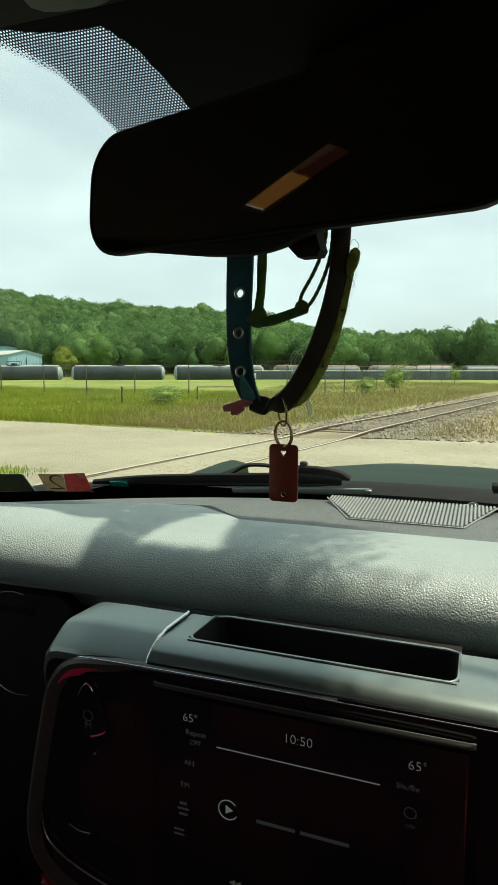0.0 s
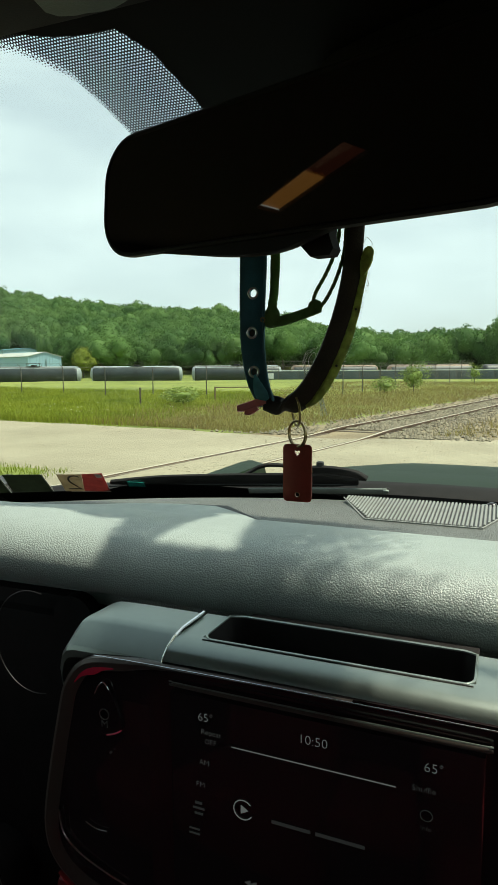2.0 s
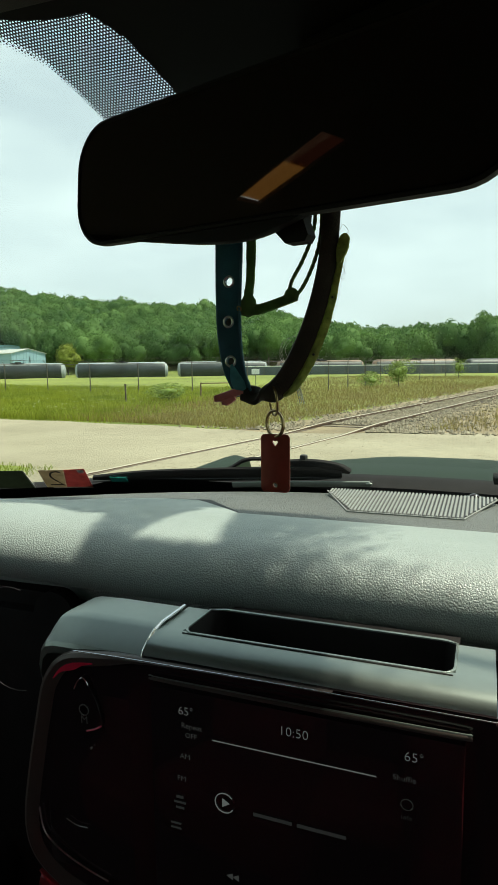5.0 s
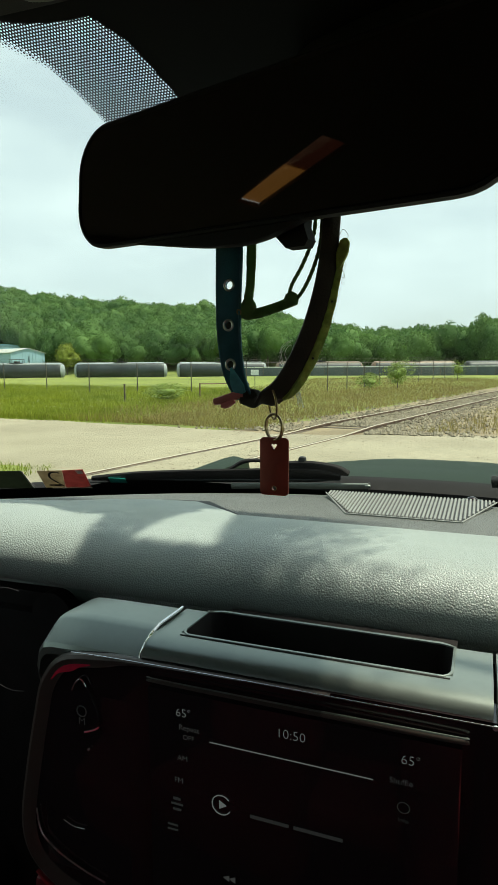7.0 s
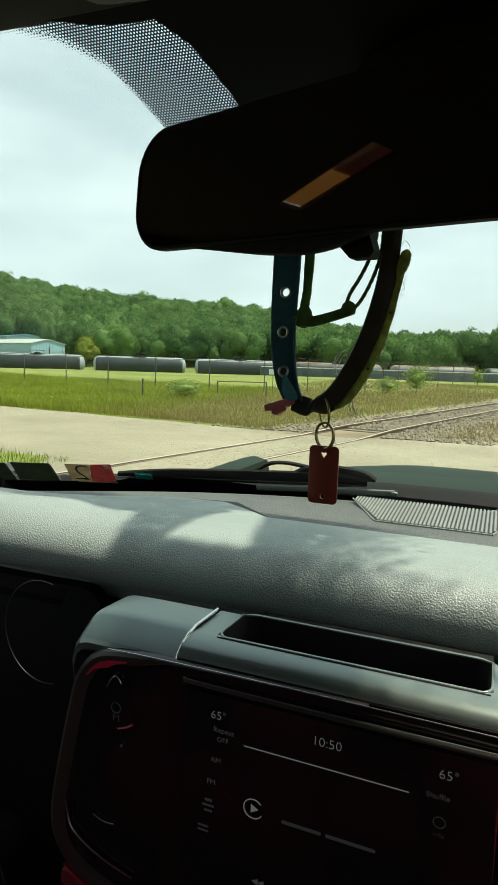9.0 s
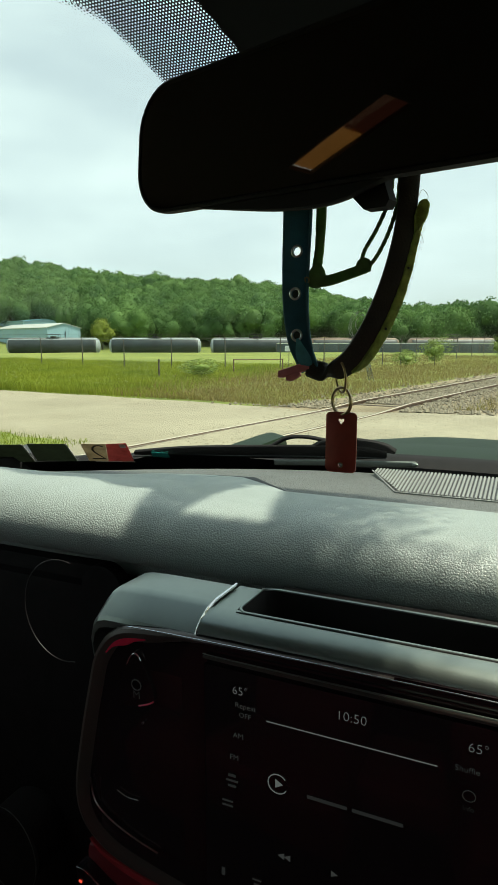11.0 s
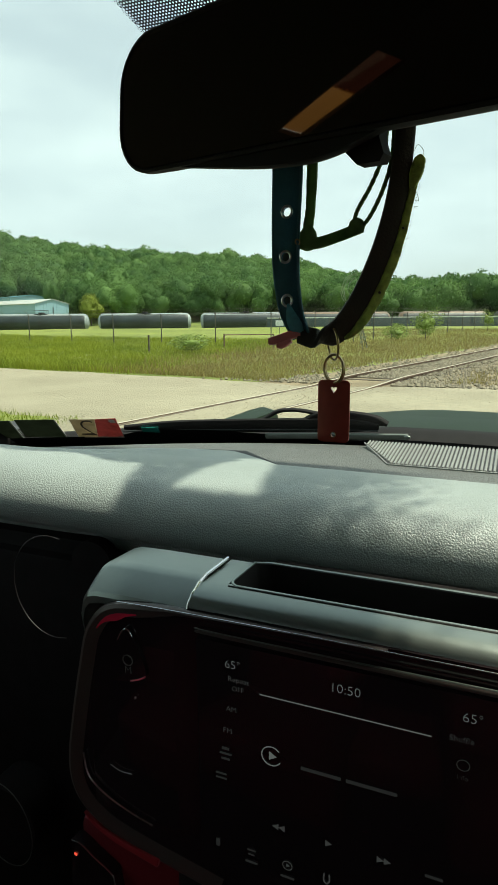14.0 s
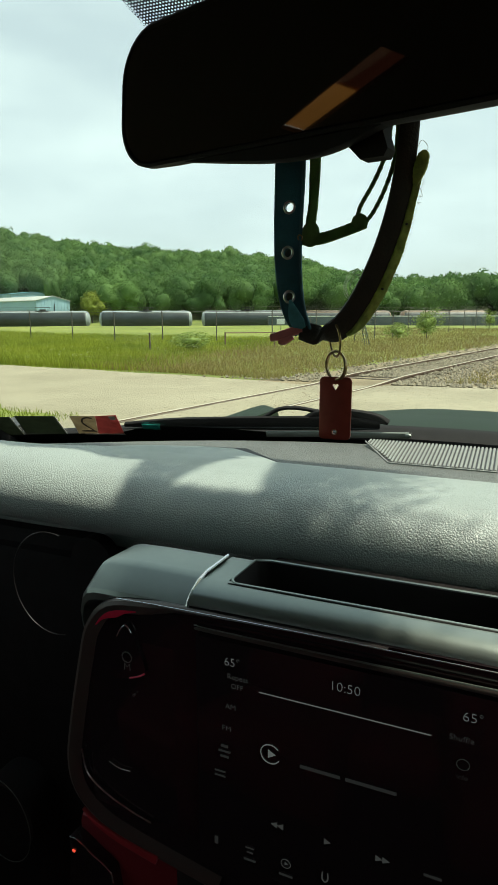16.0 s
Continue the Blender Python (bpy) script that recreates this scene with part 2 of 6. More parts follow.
def loft(rings, bm=None, caps=True, closed=True):
    """A skin over rings of points, all with the same count."""
    bm = bm or bmesh.new()
    rows = [[bm.verts.new(p) for p in ring] for ring in rings]
    n = len(rows[0])
    for a, b in zip(rows, rows[1:]):
        for k in range(n if closed else n - 1):
            bm.faces.new((a[k], a[(k + 1) % n], b[(k + 1) % n], b[k]))
    if caps and closed:
        bm.faces.new(rows[0][::-1])
        bm.faces.new(rows[-1])
    return bm


def glide(points, n):
    """n points on a smooth curve through the given ones."""
    p = [Vector(q) for q in points]
    p = [2 * p[0] - p[1]] + p + [2 * p[-1] - p[-2]]
    out = []
    for k in range(n):
        u = k / (n - 1) * (len(p) - 3)
        i = min(int(u), len(p) - 4)
        t = u - i
        a, b, c, d = p[i : i + 4]
        out.append(0.5 * (2 * b + (c - a) * t + (2 * a - 5 * b + 4 * c - d) * t * t + (3 * b - a - 3 * c + d) * t ** 3))
    return out


def strap(points, width, thick, across, n=40, bm=None, wobble=0.0, seed=0):
    """A band with rounded edges along a curve; across gives the way of its width, one vector or one per given point."""
    line = glide(points, n)
    many = isinstance(across[0], (tuple, list))
    sides = glide([Vector(a) for a in across], n) if many else [Vector(across)] * n
    wide = glide([(w, 0, 0) for w in width], n) if isinstance(width, (tuple, list)) else [Vector((width, 0, 0))] * n
    rnd = random.Random(seed)
    rings = []
    for k, p in enumerate(line):
        way = (line[min(k + 1, n - 1)] - line[max(k - 1, 0)]).normalized()
        s = (sides[k] - way * sides[k].dot(way)).normalized()
        up = way.cross(s).normalized()
        ring = []
        for a in range(12):
            c, d = math.cos(a * math.pi / 6), math.sin(a * math.pi / 6)
            cx, cy = math.copysign(abs(c) ** 0.45, c), math.copysign(abs(d) ** 0.7, d)
            j = 1 + rnd.uniform(-wobble, wobble)
            ring.append(p + s * (cx * wide[k].x / 2 * j) + up * (cy * thick / 2 * j))
        rings.append(ring)
    return loft(rings, bm)


def cord(points, r, n=40, sides=8, bm=None, closed=False, twist=0.0):
    line = glide(points, n)
    rings = []
    for k, p in enumerate(line):
        way = (line[min(k + 1, n - 1)] - line[max(k - 1, 0)]).normalized()
        s = way.orthogonal().normalized() if k == 0 else (s - way * s.dot(way)).normalized()
        up = way.cross(s)
        rr = r * (1 + twist * math.sin(k * 2.1))
        rings.append([p + (s * math.cos(a * 2 * math.pi / sides) + up * math.sin(a * 2 * math.pi / sides)) * rr for a in range(sides)])
    return loft(rings, bm)


def ring(center, normal, radius, r, n=28, sides=8, bm=None, squash=1.0):
    """A torus."""
    q = Vector(normal).to_track_quat("Z", "Y")
    rings = []
    for k in range(n + 1):
        a = 2 * math.pi * k / n
        d = q @ Vector((math.cos(a), math.sin(a), 0))
        c = Vector(center) + q @ Vector((math.cos(a) * radius, math.sin(a) * radius * squash, 0))
        z = q @ Vector((0, 0, 1))
        rings.append([c + (d * math.cos(b * 2 * math.pi / sides) + z * math.sin(b * 2 * math.pi / sides)) * r for b in range(sides)])
    return loft(rings, bm, caps=False)


def outline_round(w, h, r, n=6, cx=0.0, cy=0.0):
    """Points of a rounded rectangle, anticlockwise."""
    pts = []
    for sx, sy, a0 in ((1, 1, 0), (-1, 1, 90), (-1, -1, 180), (1, -1, 270)):
        for k in range(n + 1):
            a = radians(a0 + 90 * k / n)
            pts.append((cx + sx * (w / 2 - r) + r * math.cos(a), cy + sy * (h / 2 - r) + r * math.sin(a)))
    return pts


def drill(ob, cutter):
    """Cuts the shape of a bmesh, given in the object's own coordinates, out of an object's mesh."""
    tool = bpy.data.objects.new("cutter", mesh_of("cutter", cutter, ob.data.materials[0]))
    scene.collection.objects.link(tool)
    tool.matrix_world = ob.matrix_world
    cut = ob.modifiers.new("cut", "BOOLEAN")
    cut.operation, cut.object, cut.solver = "DIFFERENCE", tool, "EXACT"
    bpy.context.view_layer.update()
    tool.matrix_world = ob.matrix_world
    bpy.context.view_layer.update()
    me = bpy.data.meshes.new_from_object(ob.evaluated_get(bpy.context.evaluated_depsgraph_get()))
    ob.modifiers.clear()
    ob.data = me
    bpy.data.objects.remove(tool)
    smooth(me, 40)


def words(text, size, mat, at, parent, name="text", align="LEFT"):
    """Lettering in the built-in font, upright and facing the seats."""
    cu = bpy.data.curves.new("lettering", "FONT")
    cu.body, cu.size, cu.align_x, cu.extrude, cu.resolution_u = text, size, align, 0.00012, 3
    cu.offset = -0.022 * size
    tmp = bpy.data.objects.new("lettering", cu)
    scene.collection.objects.link(tmp)
    bpy.context.view_layer.update()
    me = bpy.data.meshes.new_from_object(tmp.evaluated_get(bpy.context.evaluated_depsgraph_get()))
    bpy.data.objects.remove(tmp)
    bpy.data.curves.remove(cu)
    me.transform(pose(*at, 90, 0, 0))
    me.materials.clear()
    me.materials.append(mat)
    ob = new(name, me)
    ob.parent = parent
    return ob


# ---------------------------------------------------------------- outdoors: materials
M_GROUND = material("meadow_ground", (0.15, 0.20, 0.035), 0.95, vary=0.3, scale=0.35, fine=0.3, second=(0.22, 0.25, 0.05), bump=0.5, bump_scale=6)
M_FIELD = material("mown_field", (0.15, 0.20, 0.030), 0.95, vary=0.2, scale=0.12, fine=0.25, second=(0.24, 0.27, 0.05), bump=0.5, bump_scale=5)
M_ROAD = material("pale_gravel_road", (0.295, 0.262, 0.178), 0.9, vary=0.16, scale=0.30, fine=0.22, bump=0.6, bump_scale=22, detail=10, second=(0.365, 0.328, 0.230))
M_STONE = material("ballast_stone", (0.235, 0.203, 0.142), 0.9, vary=0.2, scale=2, island=0.25)
M_PEBBLE = material("pale_road_pebble", (0.25, 0.205, 0.14), 0.9, vary=0.2, scale=2, island=0.3)
M_DIRT = material("dry_brown_verge", (0.24, 0.19, 0.115), 0.95, vary=0.3, scale=0.8, fine=0.4, bump=0.6, bump_scale=12)
M_RAIL = material("rusty_rail_steel", (0.16, 0.10, 0.07), 0.6, metal=0.5, vary=0.3, scale=6)
M_RAILTOP = material("worn_rail_head", (0.52, 0.46, 0.35), 0.5, metal=0.2, vary=0.15, scale=4)
M_TIE = material("weathered_timber", (0.12, 0.095, 0.07), 0.9, vary=0.35, scale=5, bump=0.5, bump_scale=40)
M_GRASS = material("tall_grass", (0.19, 0.26, 0.022), 0.8, vary=0.25, scale=0.3, second=(0.32, 0.36, 0.035), island=0.22, thin=0.4)
M_DRYGRASS = material("dry_grass", (0.33, 0.235, 0.095), 0.85, vary=0.22, scale=0.4, second=(0.27, 0.24, 0.07), island=0.2, thin=0.35)
M_FLOWER = material("white_yellow_flower", (0.65, 0.66, 0.40), 0.8, vary=0.2, scale=2)
M_LEAF = material("broadleaf_foliage", (0.090, 0.185, 0.060), 0.8, vary=0.20, scale=0.075, second=(0.165, 0.275, 0.085), island=0.2, spec=0.2, thin=0.4)
M_LEAF_YEL = material("yellow_green_foliage", (0.17, 0.21, 0.025), 0.75, vary=0.25, scale=0.6, island=0.25, thin=0.3)
M_LEAF_BUSH = material("shrub_foliage", (0.20, 0.27, 0.06), 0.75, vary=0.25, scale=1.2, island=0.35, thin=0.35)
M_BARK = material("grey_bark", (0.10, 0.08, 0.06), 0.9, vary=0.3, scale=3)
M_GALV = material("weathered_fence_steel", (0.10, 0.092, 0.075), 0.6, metal=0.4, vary=0.2, scale=3)
# tank colours carry light: shaded, grimy sides and sunlit tops and ends
M_TANK_LOW = material("tank_side_shade_and_grime", (0.026, 0.038, 0.040), 0.5, vary=0.3, scale=0.4, fine=0.2)
M_TANK_GREY = material("sun_toned_tank_grey", (0.30, 0.34, 0.335), 0.5, vary=0.22, scale=0.25, fine=0.12)
M_TANK_TAN = material("tan_tank_paint", (0.22, 0.15, 0.10), 0.45, vary=0.2, scale=0.3, fine=0.15)
M_TANK_BLACK = material("weathered_black_tank_paint", (0.04, 0.045, 0.042), 0.55, vary=0.25, scale=0.3, fine=0.15)
M_TRUCKS = material("black_steel_bogie", (0.03, 0.03, 0.03), 0.7, vary=0.3, scale=2)
M_BLUEWALL = material("pale_blue_metal_siding", (0.30, 0.47, 0.55), 0.5, vary=0.08, scale=0.3, fine=0.06)
M_BLUEROOF = material("pale_metal_roof", (0.42, 0.44, 0.40), 0.45, vary=0.1, scale=0.3)
M_TEALROOF = material("teal_metal_roof", (0.12, 0.32, 0.38), 0.5, vary=0.1, scale=0.3)
M_DARKWIN = material("dark_opening", (0.02, 0.025, 0.03), 0.3)
M_SCREEN = material("dark_slatted_fence", (0.055, 0.075, 0.08), 0.8, vary=0.15, scale=0.8, fine=0.1)
M_WHITE = material("white_paint", (0.75, 0.77, 0.72), 0.5, vary=0.06)

RIDGE = ((-180, 10), (-60, 6), (-2, 5), (6, 6), (12, 15), (18.5, 27), (27, 33.5), (33, 33.5), (42.5, 39), (60, 50), (180, 10))


def between(x, table):
    for (a, u), (b, v) in zip(table, table[1:]):
        if x <= b:
            return u + (v - u) * (x - a) / (b - a)
    return table[-1][1]


def ease(a, b, x):
    t = min(max((x - a) / (b - a), 0), 1)
    return t * t * (3 - 2 * t)


def ground_z(x, y):
    d, th = math.hypot(x, y), math.degrees(math.atan2(-x, y))
    ahead = ease(-10, 30, y)
    dip = (0.5 * ease(42, 82, d) - 2.2 * ease(88, 100, d)) * ahead
    hill = between(th, RIDGE) * ease(120, 430, d) * ahead
    return dip + hill + 0.05 * noise.noise((x * 0.12, y * 0.12, 0)) * ease(17, 24, y)


def track_x(y):
    return -4.80 + 0.191 * (y - 9.65)


# ---------------------------------------------------------------- ground, road, track
def build_ground():
    rings = [0.0] + [2.5 * 1.085 ** k for k in range(93)]
    seg, verts, faces = 180, [(0, 0, ground_z(0, 0))], []
    for r in rings[1:]:
        for k in range(seg):
            a = 2 * math.pi * k / seg
            x, y = r * math.sin(a), r * math.cos(a)
            verts.append((x, y, ground_z(x, y)))
    for k in range(seg):
        faces.append((0, 1 + (k + 1) % seg, 1 + k))
    for j in range(len(rings) - 2):
        o = 1 + j * seg
        for k in range(seg):
            faces.append((o + k, o + (k + 1) % seg, o + seg + (k + 1) % seg, o + seg + k))
    g = arrays("ground", verts, faces, M_GROUND, angle=60)
    tagged(g, "rough green meadow ground rising to a wooded hill", "ground", kind="structure")


build_ground()


def sheet(name, left, right, z, mat, label, category, steps=60, edge=0.0):
    """A strip of ground between two lines of (x, y), with an uneven edge."""
    a, b = glide([(*p, 0) for p in left], steps), glide([(*p, 0) for p in right], steps)
    verts, faces, m = [], [], 10
    for k, (p, q) in enumerate(zip(a, b)):
        for j in range(m + 1):  # the outermost rows slope down into the ground
            v = p.lerp(q, min(max(j - 1, 0), m - 2) / (m - 2))
            side = (p - q).normalized() * (1 if j < 2 else -1)
            if j in (0, 1, m - 1, m) and edge:
                v = v + side * edge * noise.noise((v.x * 0.9, v.y * 0.9, 3.0))
            if j in (0, m):
                v = v + side * 0.12
            verts.append((v.x, v.y, (ground_z(v.x, v.y) if v.y > 24 else 0.0) + (-0.03 if j in (0, m) else z)))
    for k in range(steps - 1):
        for j in range(m):
            o = k * (m + 1) + j
            faces.append((o, o + 1, o + m + 2, o + m + 1))
    ob = arrays(name, verts, faces, mat, angle=60)
    return tagged(ob, label, category, kind="structure")


sheet("field", [(-150, 62), (-60, 38), (-28, 37), (-16, 36), (-9.5, 45), (-4, 62), (4, 85)],
      [(-170, 66), (-115, 66), (-80, 70), (-62, 72), (-40, 80), (-20, 86), (5, 90)], 0.05, M_FIELD,
      "mown bright green field behind the wire fence", "field")
NEAR_EDGE = ((-60, 10.2), (-20, 10.2), (-10, 9.25), (-7.5, 8.8), (-6, 8.5), (0, 9.0), (60, 10))
FAR_EDGE = ((-60, 20.5), (-16.3, 17.1), (-11, 16.3), (-8.2, 15.9), (-6.2, 15.3), (-4.5, 14.9), (-1.8, 15.7), (0.6, 16.1), (60, 19))
ROAD_X = [-60 + 2.0 * k for k in range(61)]
sheet("road", [(x, between(x, NEAR_EDGE)) for x in ROAD_X], [(x, between(x, FAR_EDGE)) for x in ROAD_X], 0.030, M_ROAD,
      "pale tan gravel road crossing in front of the truck", "road", steps=180, edge=0.35)
sheet("driveway", [(-6.0, -30), (-6.2, -5), (-6.4, 3), (-6.6, 7), (-7.6, 9.9)], [(9, -30), (9, -5), (9, 3), (9, 7), (9, 9.9)],
      0.024, M_ROAD, "pale tan gravel driveway under the truck", "road", edge=0.3)
sheet("gravel_verge", [(track_x(y) - 2.3, y) for y in (15, 24, 40, 60, 86)], [(track_x(y) + 5.5, y) for y in (15, 24, 40, 60, 86)],
      0.018, M_DIRT, "brown dry gravel verge beside the railway track", "verge", edge=0.6)


def build_track():
    track = thing("railway_track", "rusty steel railway track crossing the gravel road", "railway track", (track_x(12), 12, 0.0))
    base = Vector(track.location)
    ys = np.linspace(-14, 92, 130)
    for off, nm in ((-0.7475, "rail"), (0.7475, "rail")):
        head, web = [], []
        for y in ys:
            low = -0.080 * (1 - ease(14.5, 17.5, y))
            way = (Vector((track_x(y + 0.5), y + 0.5, 0)) - Vector((track_x(y - 0.5), y - 0.5, 0))).normalized()
            side = Vector((way.y, -way.x, 0))
            c = Vector((track_x(y), y, 0)) + side * off - base
            z = 0.122 + low
            prof = [(-0.035, z), (0.035, z), (0.035, z - 0.035), (0.009, z - 0.05), (0.009, z - 0.12), (0.07, z - 0.14), (-0.07, z - 0.14), (-0.009, z - 0.12), (-0.009, z - 0.05), (-0.035, z - 0.035)]
            web.append([c + side * u + Vector((0, 0, w)) for u, w in prof])
            head.append([c + side * u + Vector((0, 0, w)) for u, w in ((-0.03, z + 0.001), (0.03, z + 0.001), (0.03, z + 0.004), (-0.03, z + 0.004))])
        r = part(nm, loft(web), M_RAIL, track, "rusty steel rail")
        part("rail_head", loft(head), M_RAILTOP, r, "worn bright running surface")
    for off in (-0.66, 0.66):  # dark strips in the road for the flangeways and the rails' painted-in shadow
        rings = []
        for y in np.linspace(-14, 16.2, 40):
            way = (Vector((track_x(y + 0.5), y + 0.5, 0)) - Vector((track_x(y - 0.5), y - 0.5, 0))).normalized()
            side = Vector((way.y, -way.x, 0))
            c = Vector((track_x(y), y, 0)) + side * (off + 0.02 * noise.noise((y, off, 0))) - base
            rings.append([c + side * u + Vector((0, 0, w)) for u, w in ((-0.035, 0.02), (0.035, 0.02), (0.028, 0.036), (-0.028, 0.036))])
        part("flangeway", loft(rings), M_TIE, track, "dark strip for the flangeway and the rail's shadow")
    proto = mesh_of("tie", box((2.5, 0.22, 0.12), (0, 0, 0), 0.012), M_TIE)
    y = 17.0
    while y < 88:
        t = new("tie", proto)
        t.parent = track
        ang = math.atan2(track_x(y + 0.5) - track_x(y - 0.5), 1.0)
        t.location, t.rotation_euler = Vector((track_x(y), y, -0.022)) - base, (0, 0, -ang + random.uniform(-0.03, 0.03))
        y += 0.55
    # loose ballast stones
    rnd, verts, faces = random.Random(5), [], []
    for _ in range(11000):
        y = 15.6 + 60 * rnd.random() ** 1.9
        u = rnd.gauss(0.5, 1.6) if rnd.random() < 0.7 else rnd.uniform(-0.7, 0.7)
        if y < 17.5 and abs(u) < 1.0:
            continue
        s = rnd.uniform(0.02, 0.06) * (1.4 if rnd.random() < 0.1 else 1)
        c = Vector((track_x(y) + u, y, 0.035 + s * 0.3))
        o = len(verts)
        pts = [(1, 0, 0), (0, 1, 0), (-1, 0, 0), (0, -1, 0), (0, 0, 0.8), (0, 0, -0.6)]
        verts += [c + Vector([q * s * rnd.uniform(0.7, 1.3) for q in p]) for p in pts]
        faces += [(o + a, o + b, o + e) for a, b, e in ((0, 1, 4), (1, 2, 4), (2, 3, 4), (3, 0, 4), (1, 0, 5), (2, 1, 5), (3, 2, 5), (0, 3, 5))]
    b = arrays("ballast", verts, faces, M_STONE, kind="stuff")
    tagged(b, "grey-brown ballast stones along the track", "ballast")


build_track()


def build_road_stones():
    rnd, verts, faces = random.Random(9), [], []
    for _ in range(2600):
        x = rnd.uniform(-18, 8)
        n, f = between(x, NEAR_EDGE), between(x, FAR_EDGE)
        y = n + (f - n) * (rnd.random() if rnd.random() < 0.45 else 1 - 0.12 * abs(rnd.gauss(0, 1)))
        if rnd.random() < 0.3:
            y = rnd.uniform(9, 16)
            x = track_x(y) + rnd.gauss(0, 0.9)
        s = rnd.uniform(0.006, 0.019)
        c, o = Vector((x, y, 0.032 + s * 0.2)), len(verts)
        verts += [c + Vector([q * s * rnd.uniform(0.7, 1.4) for q in p]) for p in ((1, 0, 0), (0, 1, 0), (-1, 0, 0), (0, -1, 0), (0, 0, 0.7))]
        faces += [(o + a, o + b, o + 4) for a, b in ((0, 1), (1, 2), (2, 3), (3, 0))]
    tagged(arrays("road_gravel", verts, faces, M_PEBBLE, kind="stuff"), "loose brown-grey stones scattered over the road", "gravel")


build_road_stones()


# ---------------------------------------------------------------- grass
def build_grass(name, count, place, height, width, mat, label, seed):
    rnd, verts, faces = random.Random(seed), [], []
    while count:
        p = place(rnd)
        if p is None:
            continue
        count -= 1
        x, y = p
        z, a = ground_z(x, y) + 0.02, rnd.uniform(0, math.pi)
        h, w = height * rnd.uniform(0.45, 1.15) * (0.75 + 0.5 * noise.noise((x * 0.35, y * 0.35, 1.0))), width * rnd.uniform(0.6, 1.3)
        lean = Vector((rnd.gauss(0, 0.42), rnd.gauss(0, 0.42), 0)) * h
        d = Vector((math.cos(a), math.sin(a), 0)) * w
        c, o = Vector((x, y, z)), len(verts)
        verts += [c - d, c + d, c + lean * 0.4 + d * 0.7 + Vector((0, 0, h * 0.6)), c + lean * 0.4 - d * 0.7 + Vector((0, 0, h * 0.6)), c + lean + Vector((0, 0, h))]
        faces += [(o, o + 1, o + 2, o + 3), (o + 3, o + 2, o + 4)]
    ob = arrays(name, verts, faces, mat, kind="stuff")
    tagged(ob, label, "grass")


def far_edge(x):
    return between(x, FAR_EDGE) + 0.1


def green_place(rnd):
    x = rnd.uniform(-44, -4)
    e = far_edge(x)
    y = e + (44 - e) * rnd.random() ** 1.35
    if x > -4.3 - (y - 16) * 0.02 or x > track_x(y) - 3.0 or rnd.random() < ease(-16, -9, x + 0.12 * (y - 17)):
        return None
    return x, y


def dry_place(rnd):
    x = rnd.uniform(-18, 12)
    e = far_edge(x) + 0.4
    y = e + (70 - e) * rnd.random() ** 1.5
    if abs(x - track_x(y)) < 2.2 + 0.4 * noise.noise((x, y, 0)) or rnd.random() > ease(-18, -10, x + 0.1 * (y - 17)) or (x > track_x(y) and rnd.random() < 0.75):
        return None
    return x, y


def corner_place(rnd):
    x, y = rnd.uniform(-16, -6.6), rnd.uniform(2, 9.6)
    return (x, y) if y < 8.75 + 0.12 * (-8 - x) else None


build_grass("tall_grass", 120000, green_place, 0.46, 0.009, M_GRASS, "tall green roadside grass with pale seed heads", 1)
build_grass("dry_grass", 90000, dry_place, 0.27, 0.008, M_DRYGRASS, "dry brownish grass beside the railway track", 2)
build_grass("verge_grass", 14000, corner_place, 0.15, 0.006, M_GRASS, "short green grass at the near road corner", 3)


def build_flowers():
    rnd, verts, faces, count = random.Random(44), [], [], 0
    while count < 900:
        q = green_place(rnd)
        if q is None or noise.noise((q[0] * 0.25, q[1] * 0.25, 7.0)) < -0.05:
            continue
        count += 1
        s, o = rnd.uniform(0.012, 0.026), len(verts)
        c = Vector((*q, ground_z(*q) + rnd.uniform(0.25, 0.50)))
        verts += [c + Vector([v * s * rnd.uniform(0.7, 1.3) for v in d]) for d in ((1, 0, 0), (0, 1, 0), (-1, 0, 0), (0, -1, 0), (0, 0, 0.6), (0, 0, -0.6))]
        faces += [(o + a, o + b, o + e) for e in (4, 5) for a, b in ((0, 1), (1, 2), (2, 3), (3, 0))]
    tagged(arrays("wildflowers", verts, faces, M_FLOWER, kind="stuff"), "small pale wildflower heads in the tall grass", "flowers")


build_flowers()


